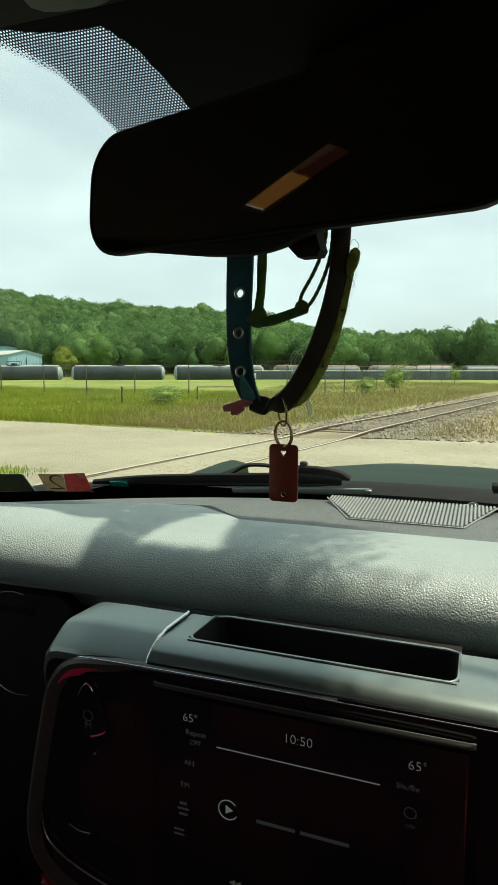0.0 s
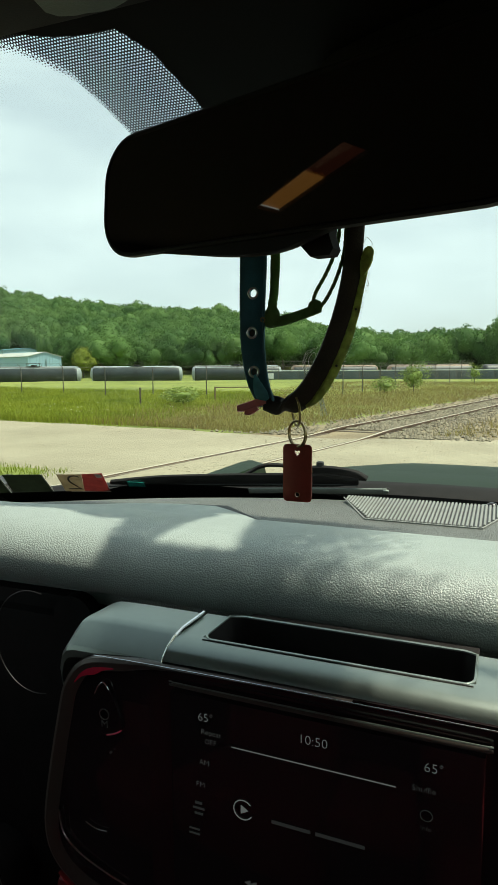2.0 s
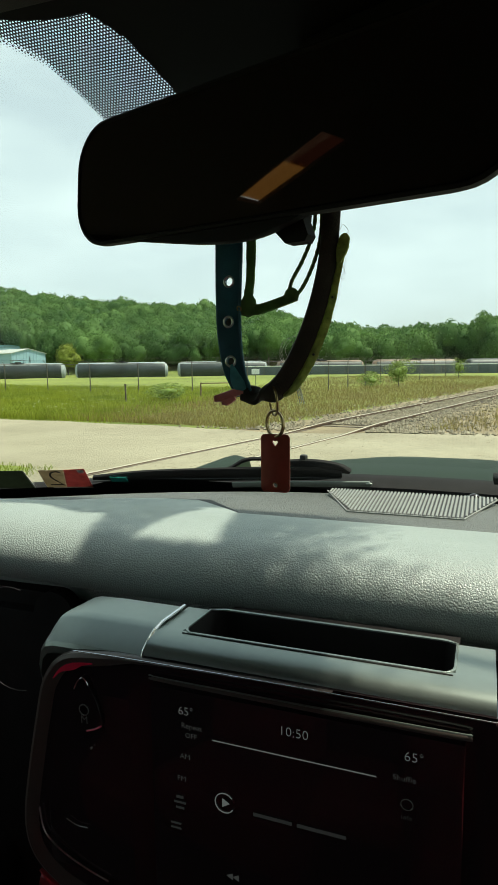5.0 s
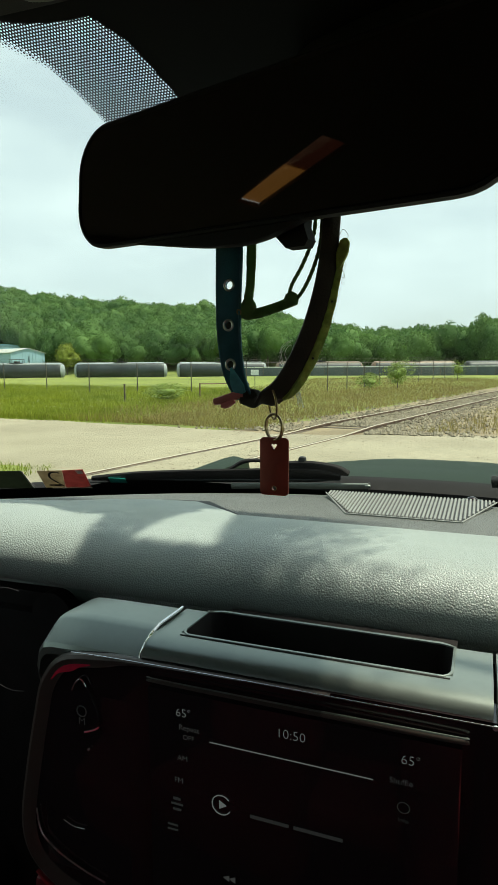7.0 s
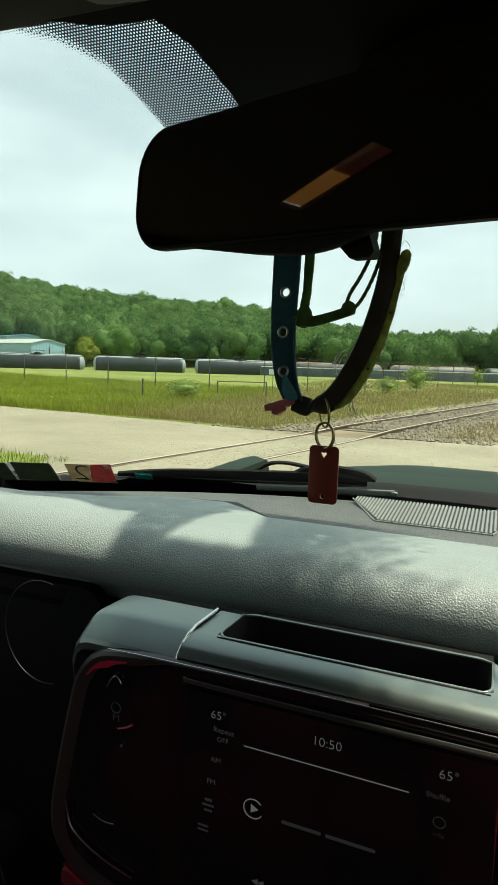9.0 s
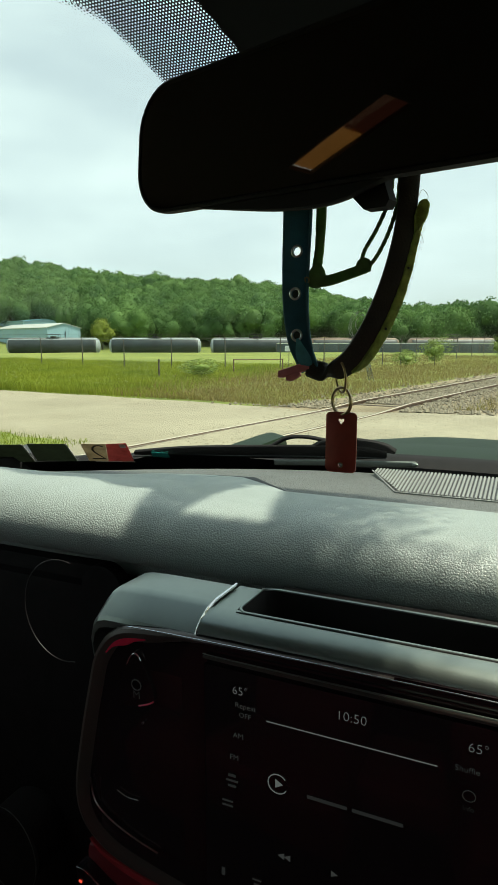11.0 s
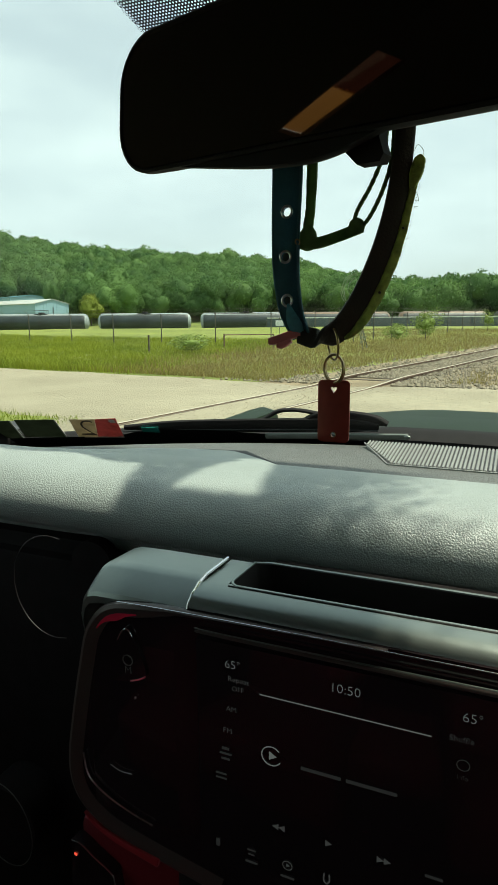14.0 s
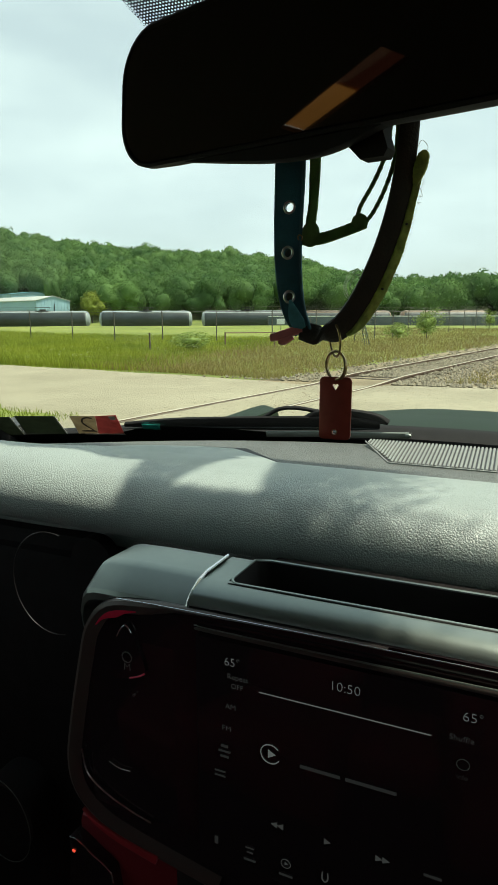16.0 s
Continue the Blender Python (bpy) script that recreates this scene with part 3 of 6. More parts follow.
# ---------------------------------------------------------------- foliage
def crown_kind(rnd, level=3, cards=700, size=0.040, ragged=0.10):
    """A crown of unit radius: a lumpy leaf mass and loose leaf clumps round it; returns vertices and triangles of each."""
    lobes = [(Vector((rnd.gauss(0, 0.36), rnd.gauss(0, 0.36), rnd.uniform(-0.30, 0.42))), rnd.uniform(0.40, 0.62)) for _ in range(9)]
    lobes.append((Vector((0, 0, 0)), 0.66))
    off = rnd.uniform(0, 90)

    def reach(n):
        best = 0.2
        for c, r in lobes:
            m = c.dot(n)
            q = r * r - c.length_squared + m * m
            if q > 0:
                best = max(best, m + math.sqrt(q))
        p = n * best
        best += 0.16 * noise.noise(p * 3.2 + Vector((off, 0, 0))) + 0.10 * noise.noise(p * 7.5 + Vector((0, off, 0)))
        return best * (0.80 if n.z < -0.2 else 1)
    bm = bmesh.new()
    bmesh.ops.create_icosphere(bm, subdivisions=level, radius=1.0)
    for v in bm.verts:
        n = v.co.normalized()
        v.co = n * (reach(n) - 0.07)
    core = np.array([tuple(v.co) for v in bm.verts])
    tri = np.array([[v.index for v in f.verts] for f in bm.faces])
    bm.free()
    out = []
    for _ in range(cards):
        n = Vector((rnd.gauss(0, 1), rnd.gauss(0, 1), rnd.gauss(0.35, 1))).normalized()
        q = n * reach(n) * rnd.uniform(0.95, 1.0 + ragged)
        w = (n + Vector((rnd.gauss(0, 1), rnd.gauss(0, 1), rnd.gauss(0, 1))) * 0.75).normalized()
        u = w.orthogonal().normalized()
        u.rotate(Matrix.Rotation(rnd.uniform(0, 6.28), 3, w))
        v = w.cross(u)
        k = size * rnd.uniform(0.6, 1.4)
        out += [q - u * k, q + u * k * 0.4 + v * k, q + u * k * 0.6 - v * k]
    return core, tri, np.array([tuple(p) for p in out])


def triangles(name, co, tri, mat):
    """A mesh from arrays of vertices and triangles."""
    me = bpy.data.meshes.new(name)
    n = len(tri)
    me.vertices.add(len(co))
    me.vertices.foreach_set("co", co.astype(np.float32).ravel())
    me.loops.add(3 * n)
    me.loops.foreach_set("vertex_index", tri.astype(np.int32).ravel())
    me.polygons.add(n)
    me.polygons.foreach_set("loop_start", np.arange(0, 3 * n, 3, dtype=np.int32))
    me.update(calc_edges=True)
    me.materials.append(mat)
    return me


def build_forest():
    rnd = random.Random(11)
    near = [crown_kind(rnd, 3, 1900, 0.046, 0.06) for _ in range(9)]
    far = [crown_kind(rnd, 2, 800, 0.060, 0.06) for _ in range(6)]
    vs, ts, count = [], [], 0
    d = 176.0
    while d < 440:
        step = 6.0 if d < 240 else 7.0
        th = -16.0
        while th < 62:
            a = radians(th + rnd.uniform(-0.5, 0.5))
            dd = d + rnd.uniform(-3, 3)
            x, y = -math.sin(a) * dd, math.cos(a) * dd
            keep = dd > 185 + 10 * noise.noise((th * 0.2, 0, 0)) or th > 20
            if keep and not (th > 39 and dd < 210):
                h = rnd.uniform(7.5, 12.5) * (0.95 + 0.15 * ease(14, 11, th) + 0.20 * ease(11, 3, th)) * (1 + 0.22 * noise.noise((x * 0.02, y * 0.02, 5.0)))
                if rnd.random() < 0.06:
                    h *= 1.15
                w = h * rnd.uniform(0.36, 0.52)
                core, tri, cards = rnd.choice(near if d < 265 else far)
                t = rnd.uniform(0, 6.28)
                c, s = math.cos(t), math.sin(t)
                q = np.concatenate((core, cards)) @ np.array([[c, -s, 0], [s, c, 0], [0, 0, 1]]) * (w, w, h * 0.56)
                vs.append(q + (x, y, ground_z(x, y) + h * 0.50))
                ts.append(np.concatenate((tri, len(core) + np.arange(len(cards)).reshape(-1, 3))) + count)
                count += len(q)
            th += math.degrees(step / d) * rnd.uniform(0.8, 1.2)
        d += step * 0.9
    ob = new("forest", triangles("forest", np.concatenate(vs), np.concatenate(ts), M_LEAF))
    tagged(ob, "dense green broadleaf forest covering the hillside", "forest", kind="stuff")


build_forest()


def build_tree(at, height, width, mat, label, seed, count=900, name="tree", group=""):
    rnd = random.Random(seed)
    z = ground_z(*at)
    t = thing(name, label, "tree" if name == "tree" else "shrub", (*at, z), group)
    top = height * 0.55
    trunk = rod((0, 0, -0.2), (0, 0, top), height * 0.022, height * 0.010, 8)
    for k in range(6):
        a, h0 = rnd.uniform(0, 6.28), top * rnd.uniform(0.45, 0.95)
        rod((0, 0, h0), (math.cos(a) * width * 0.3, math.sin(a) * width * 0.3, h0 + height * 0.2), height * 0.009, height * 0.004, 6, trunk)
    part("trunk", trunk, M_BARK, t, "grey trunk with limbs")
    small = name != "tree"
    core, tri, cards = crown_kind(rnd, 4, count * 3, 0.055 if small else 0.034, 0.35 if small else 0.06)
    core = core * (0.62 if small else 0.95)
    co = np.concatenate((core, cards)) * (width / 2, width / 2, height * 0.50) + (0, 0, height * 0.54)
    part("crown", triangles("crown", co, np.concatenate((tri, len(core) + np.arange(len(cards)).reshape(-1, 3))), mat), mat, t)


def spot(px, depth):
    """A place from the way it lies off the first view's axis and its depth along it."""
    c, s = math.cos(radians(20.5)), math.sin(radians(20.5))
    u = (px - 441) / 1090.0 * depth
    return (0.113 + u * c - depth * s, u * s + depth * c)


build_tree(spot(117, 158), 7.5, 6.0, M_LEAF_YEL, "small yellow-green tree beside the blue shed", 21)
build_tree(spot(172, 165), 10.5, 9.5, M_LEAF, "round dark green tree beyond the tank cars", 22, 1100)
build_tree(spot(97, 170), 10.5, 7.5, M_LEAF, "tall dark green tree behind the blue shed", 23)
build_tree(spot(52, 172), 10.5, 4.5, M_LEAF, "narrow green tree behind the blue shed", 24)
build_tree(spot(325, 176), 13, 11, M_LEAF, "broad green tree at the foot of the hill", 25, 1300)
build_tree(spot(470, 180), 12.5, 10, M_LEAF, "broad green tree at the foot of the hill", 26, 1200)
build_tree(spot(600, 178), 11.5, 10, M_LEAF, "light green tree at the wood's edge", 27, 1100)
build_tree(spot(648, 46), 1.2, 1.7, M_LEAF_BUSH, "leafy green shrub growing at the wire fence", 31, 420, "shrub", "shrubs at the fence")
build_tree(spot(698, 47.5), 2.05, 1.9, M_LEAF_BUSH, "taller leafy green shrub growing at the wire fence", 32, 520, "shrub", "shrubs at the fence")
build_tree(spot(803, 62), 1.9, 1.2, M_LEAF_BUSH, "thin green shrub growing at the wire fence", 33, 240, "shrub", "shrubs at the fence")
build_tree(spot(292, 30), 0.9, 2.0, M_LEAF_BUSH, "pale flowering weed clump in the tall grass", 34, 420, "shrub")


# ---------------------------------------------------------------- wire fence
def build_fence():
    line = [spot(-95, 47), spot(5, 46), spot(80, 44), spot(155, 42), spot(240, 40.5), spot(335, 39.5), spot(432, 40), spot(508, 41), spot(575, 43),
            spot(609, 46), spot(640, 49), spot(666, 52), spot(694, 55), spot(735, 59), spot(760, 63), spot(780, 67), spot(798, 72)]
    f = thing("wire_fence", "rusty chain-link fence with slanted barbed-wire arms", "fence", (*line[5], 0))
    base = Vector(f.location)
    tops = []
    for k, p in enumerate(line):
        g = ground_z(*p)
        a = Vector((*p, g - 0.05)) - base
        way = (Vector(line[min(k + 1, len(line) - 1)]) - Vector(line[max(k - 1, 0)])).normalized()
        side = Vector((-way.y, way.x, 0)) * -1
        post = part("post", rod(a, a + Vector((0, 0, 2.12)), 0.036, sides=8), M_GALV, f)
        top = a + Vector((0, 0, 2.08))
        part("barb_arm", rod(top, top + side * 0.26 - way.to_3d() * 0.1 + Vector((0, 0, 0.3)), 0.02, 0.012, 6), M_GALV, post)
        tops.append((a, top, side))
    wires = []
    for (a, ta, sa), (b, tb, sb) in zip(tops, tops[1:]):
        part("top_rail", rod(ta, tb, 0.018, sides=6), M_GALV, f)
        for j in range(3):
            q = 0.1 + 0.1 * j
            wires.append((ta + sa * 0.26 * q * 3 + Vector((0, 0, q)), tb + sb * 0.26 * q * 3 + Vector((0, 0, q)), 0.005))
    verts, faces = [], []

    def wire(p, q, r):
        o = len(verts)
        d = (q - p).normalized()
        s = d.cross(Vector((0, 0.3, 1))).normalized() * r
        t = d.cross(s).normalized() * r
        verts.extend([p + s, p - s * 0.5 + t, p - s * 0.5 - t, q + s, q - s * 0.5 + t, q - s * 0.5 - t])
        faces.extend([(o, o + 1, o + 4, o + 3), (o + 1, o + 2, o + 5, o + 4), (o + 2, o, o + 3, o + 5)])

    for w in wires:
        wire(*w)
    for (a, ta, _), (b, tb, _) in zip(tops, tops[1:]):
        ln = (b - a).length
        n = max(3, int(ln / 0.16))
        rise = 2.0 / ln
        for k in range(-int(n * rise), n):
            for up in (1, -1):
                u0, u1 = k / n, k / n + rise
                h0, h1 = (0.06, 2.06) if up == 1 else (2.06, 0.06)
                c0, c1 = max(u0, 0), min(u1, 1)
                if c1 - c0 < 0.02:
                    continue
                z0, z1 = h0 + (h1 - h0) * (c0 - u0) / rise, h0 + (h1 - h0) * (c1 - u0) / rise
                wire(a.lerp(b, c0) + Vector((0, 0, z0)), a.lerp(b, c1) + Vector((0, 0, z1)), 0.0013)
    arrays("wire_mesh", verts, faces, M_GALV, f, "stuff")
    # small sign and the gate bar
    p = Vector((*spot(447, 39.6), 0))
    s = thing("fence_sign", "small white sign on a steel stake at the fence", "sign", p)
    part("stake", rod((0, 0, -0.05), (0, 0, 1.75), 0.022, sides=8), M_GALV, s)
    part("sign_board", box((0.5, 0.02, 0.34), (0, -0.035, 1.42), 0.004, Matrix.Rotation(radians(20), 4, "Z")), M_WHITE, s)
    a, b = Vector((*spot(350, 34), 0)), Vector((*spot(436, 34.5), 0))
    g = thing("barrier_bar", "low rusty pipe barrier standing in the tall grass", "barrier", a)
    part("pipe", rod((0, 0, 0.86), b - a + Vector((0, 0, 0.86)), 0.028), M_RAIL, g)
    for q in (Vector((0, 0, 0)), b - a):
        part("post", rod(q + Vector((0, 0, -0.05)), q + Vector((0, 0, 0.9)), 0.04), M_RAIL, g)
    p = Vector((*spot(217, 29), 0))
    st = thing("marker_stake", "short dark weathered marker stake in the grass", "stake", p)
    part("stake", box((0.07, 0.05, 1.0), (0, 0, 0.45), 0.008), M_TIE, st)
    part("cap", box((0.09, 0.07, 0.06), (0, 0, 0.97), 0.01), M_TIE, st)


build_fence()


# ---------------------------------------------------------------- train
def build_tank_car():
    car = thing("tank_car", "pale grey railway tank car with a dark underframe", "tank car", group="parked tank cars")
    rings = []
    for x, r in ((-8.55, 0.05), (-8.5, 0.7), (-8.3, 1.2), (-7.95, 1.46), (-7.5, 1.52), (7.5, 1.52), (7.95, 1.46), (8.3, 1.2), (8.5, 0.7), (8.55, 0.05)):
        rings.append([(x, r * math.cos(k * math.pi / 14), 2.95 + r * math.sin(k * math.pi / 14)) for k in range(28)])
    part("tank", loft(rings), M_TANK_LOW, car, "dark tank barrel with shade and grime in its colour")
    # pale shell along the barrel's top stands for sunlight on it
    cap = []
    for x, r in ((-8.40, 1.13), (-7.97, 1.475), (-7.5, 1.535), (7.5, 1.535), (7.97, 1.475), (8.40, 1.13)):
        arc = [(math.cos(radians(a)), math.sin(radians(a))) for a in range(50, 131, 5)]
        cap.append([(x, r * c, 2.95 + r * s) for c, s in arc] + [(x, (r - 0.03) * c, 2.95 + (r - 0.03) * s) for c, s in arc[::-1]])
    part("sunlit_top", loft(cap), M_TANK_GREY, car, "tank top coloured pale like sunlight")
    for sx in (-1, 1):
        part("end_cap", loft([[(sx * x, r * math.cos(k * math.pi / 10), 2.95 + r * math.sin(k * math.pi / 10)) for k in range(20)] for x, r in ((8.02, 1.44), (8.33, 1.2), (8.54, 0.7), (8.58, 0.06))]), M_TANK_GREY, car, "domed tank end in the sunlit tone")
    dome = rod((0, 0, 4.35), (0, 0, 4.75), 0.55, sides=18)
    part("manway", dome, M_TRUCKS, car, "dark fittings housing")
    walk_bm = box((2.4, 1.5, 0.06), (0, 0, 4.48))
    for sx in (-1.15, 1.15):
        for sy in (-0.7, 0.7):
            rod((sx, sy, 4.48), (sx, sy, 5.1), 0.03, sides=6, bm=walk_bm)
    for sy in (-0.7, 0.7):
        rod((-1.15, sy, 5.1), (1.15, sy, 5.1), 0.03, sides=6, bm=walk_bm)
    part("walkway", walk_bm, M_TRUCKS, car, "dark steel walkway")
    part("underframe", box((17.6, 0.7, 0.35), (0, 0, 1.2), 0.03), M_TRUCKS, car)
    for sx in (-6.6, 6.6):
        bg = part("bogie", box((2.3, 2.3, 0.35), (sx, 0, 0.75), 0.05), M_TRUCKS, car)
        for wx in (-0.85, 0.85):
            for sy in (-0.75, 0.75):
                part("wheel", rod((sx + wx, sy - 0.06, 0.43), (sx + wx, sy + 0.06, 0.43), 0.43, sides=18), M_TRUCKS, bg)
    for sx in (-8.9, 8.9):
        part("coupler", box((0.9, 0.25, 0.3), (sx, 0, 0.95), 0.03), M_TRUCKS, car)
    lad = bmesh.new()
    for k in range(11):
        rod((-0.25, -1.62, 1.2 + 0.3 * k), (0.25, -1.62, 1.2 + 0.3 * k), 0.02, sides=5, bm=lad)
    for sx in (-0.25, 0.25):
        rod((sx, -1.62, 1.1), (sx, -1.62, 4.4), 0.025, sides=5, bm=lad)
    part("ladder", lad, M_TRUCKS, car)
    return car


def build_train():
    car = build_tank_car()
    first, last = Vector((*spot(-40 - 160, 112), 0)), Vector((*spot(1010, 126), 0))
    way = (last - first).normalized()
    ang = math.degrees(math.atan2(way.y, way.x))
    start = Vector((*spot(56 - 82 - 132, 113), 0))
    start = first + way * (start - first).dot(way)
    tones = {4: M_TANK_TAN, 5: M_TANK_TAN, 6: M_TANK_BLACK, 7: M_TANK_BLACK, 8: M_TANK_TAN, 9: M_TANK_BLACK}
    tags = {4: "tan", 5: "tan", 6: "weathered black", 7: "weathered black", 8: "tan", 9: "weathered black"}
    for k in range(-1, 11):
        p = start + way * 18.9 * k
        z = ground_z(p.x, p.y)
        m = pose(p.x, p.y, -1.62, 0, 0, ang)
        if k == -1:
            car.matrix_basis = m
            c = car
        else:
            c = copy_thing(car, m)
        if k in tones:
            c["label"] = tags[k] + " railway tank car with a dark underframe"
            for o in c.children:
                if o.name.startswith("sunlit_top") or o.name.startswith("end_cap"):
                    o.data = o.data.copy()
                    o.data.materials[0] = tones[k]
    bed = thing("yard_track", "far railway track that carries the tank cars", "railway track", (*first.xy, -1.7))
    n = Vector((-way.y, way.x, 0))
    for s in (-0.75, 0.75):
        part("rail", box(((last - first).length + 60, 0.07, 0.14), (0, 0, 0), turn=Matrix.Rotation(radians(ang), 4, "Z")), M_RAIL, bed).location = (last - first) / 2 + n * s + Vector((0, 0, 0.01))


build_train()


def build_slat_fence():
    a, b = Vector((*spot(425, 88), 0)), Vector((*spot(960, 96), 0))
    f = thing("slat_fence", "long dark grey-blue slatted yard fence with a pale top rail", "fence", (a.x, a.y, 0))
    ang, ln = math.atan2((b - a).y, (b - a).x), (b - a).length
    turn = Matrix.Rotation(ang, 4, "Z")
    n = int(ln / 3.0)
    pan = mesh_of("panel", box((3.0 - 0.06, 0.05, 2.15), (0, 0, 0), 0.01), M_SCREEN)
    post = mesh_of("post", box((0.09, 0.09, 2.5), (0, 0, 0), 0.01), M_GALV)
    rail = mesh_of("top_rail", box((3.0, 0.08, 0.12), (0, 0, 0), 0.01), M_WHITE)
    way = (b - a).normalized()
    for k in range(n):
        c = way * (3.0 * k + 1.5)
        for me, q, z in ((pan, c, 0.62), (rail, c, 1.78), (post, c - way * 1.5, 0.6)):
            o = new(me.name, me)
            o.parent, o.location, o.rotation_euler = f, (q.x, q.y, z), (0, 0, ang)


build_slat_fence()


# ---------------------------------------------------------------- sheds
def build_shed(at, turn, length, width, eave, ridge, label, wall_mat, roof_mat, zb):
    s = thing("metal_shed", label, "shed", (*at, zb))
    s.rotation_euler = (0, 0, radians(turn))
    bm = bmesh.new()
    v = [bm.verts.new(p) for p in ((0, -width / 2, 0), (0, width / 2, 0), (0, width / 2, eave), (0, 0, ridge), (0, -width / 2, eave))]
    w = [bm.verts.new((q.co.x - length, q.co.y, q.co.z)) for q in v]
    bm.faces.new(v)
    bm.faces.new(w[::-1])
    for a in (0, 1, 4):
        b = (a + 1) % 5
        bm.faces.new((v[a], v[b], w[b], w[a]))
    part("wall", bm, wall_mat, s, angle=20)
    slope = math.hypot(width / 2, ridge - eave) + 0.35
    tilt = math.degrees(math.atan2(ridge - eave, width / 2))
    for sg in (1, -1):
        m = pose(-length / 2, 0, ridge + 0.06, -sg * tilt, 0, 0) @ pose(0, sg * slope / 2, 0)
        part("roof", box((length + 0.5, slope, 0.12), (0, 0, 0), 0.02, m), roof_mat, s)
    ribs = bmesh.new()
    for k in range(int(width / 0.9)):
        y = -width / 2 + 0.45 + 0.9 * k
        h = eave + (ridge - eave) * (1 - abs(y) / (width / 2)) - 0.15
        box((0.05, 0.08, h), (0.025, y, h / 2), bm=ribs)
    part("siding_rib", ribs, wall_mat, s)
    part("door", box((0.08, 1.1, 2.3), (0.06, -width * 0.12, 1.15), 0.01), M_WHITE, s, "pale door")
    part("downpipe", rod((0.12, width * 0.02, 0), (0.12, width * 0.02, eave * 0.9), 0.08), M_DARKWIN, s)


build_shed(spot(49, 152), -18, 26, 9.2, 7.4, 8.5, "pale blue metal-sided shed beyond the tank cars", M_BLUEWALL, M_BLUEROOF, -1.75)
build_shed(spot(14, 190), -20, 40, 14, 10.2, 11.0, "pale blue shed with a teal metal roof farther off", M_BLUEWALL, M_TEALROOF, -1.75)

# ---------------------------------------------------------------- truck: body
def prism(profile, x0, x1, steps=1, shape=None, bm=None):
    """A profile of (y, z) points drawn from x0 to x1; shape(x, y, z) may bend it."""
    rings = []
    for k in range(steps + 1):
        x = x0 + (x1 - x0) * k / steps
        rings.append([shape(x, y, z) if shape else (x, y, z) for y, z in profile])
    return loft(rings, bm)


TB = Vector((0, 0, 0.07))
truck = thing("pickup_truck", "dark green-grey pickup truck with a closed black cab", "truck", TB)


def tpart(name, bm, mat, label="", parent=None, angle=35):
    """A part of the truck, in world coordinates."""
    bmesh.ops.translate(bm, vec=-TB, verts=bm.verts)
    return part(name, bm, mat, parent or truck, label, angle)


# the windscreen leans back and bows forward in the middle
WS_TILT = 34.0


def ws(x, s, out=0.0):
    """A place on the windscreen: x across, s metres up the pane from its foot, out metres in front of it."""
    c, d = math.cos(radians(WS_TILT)), math.sin(radians(WS_TILT))
    return Vector((x, 1.15 - s * c - 0.23 * x * x * (1 - 0.45 * s) + out * d, 1.485 + s * d - 0.02 * x * x + out * c))


SLOT = (-0.47, -0.243, 0.079, 0.118)  # roof slot added for the mirror's tan strip: x from and to, y from and to


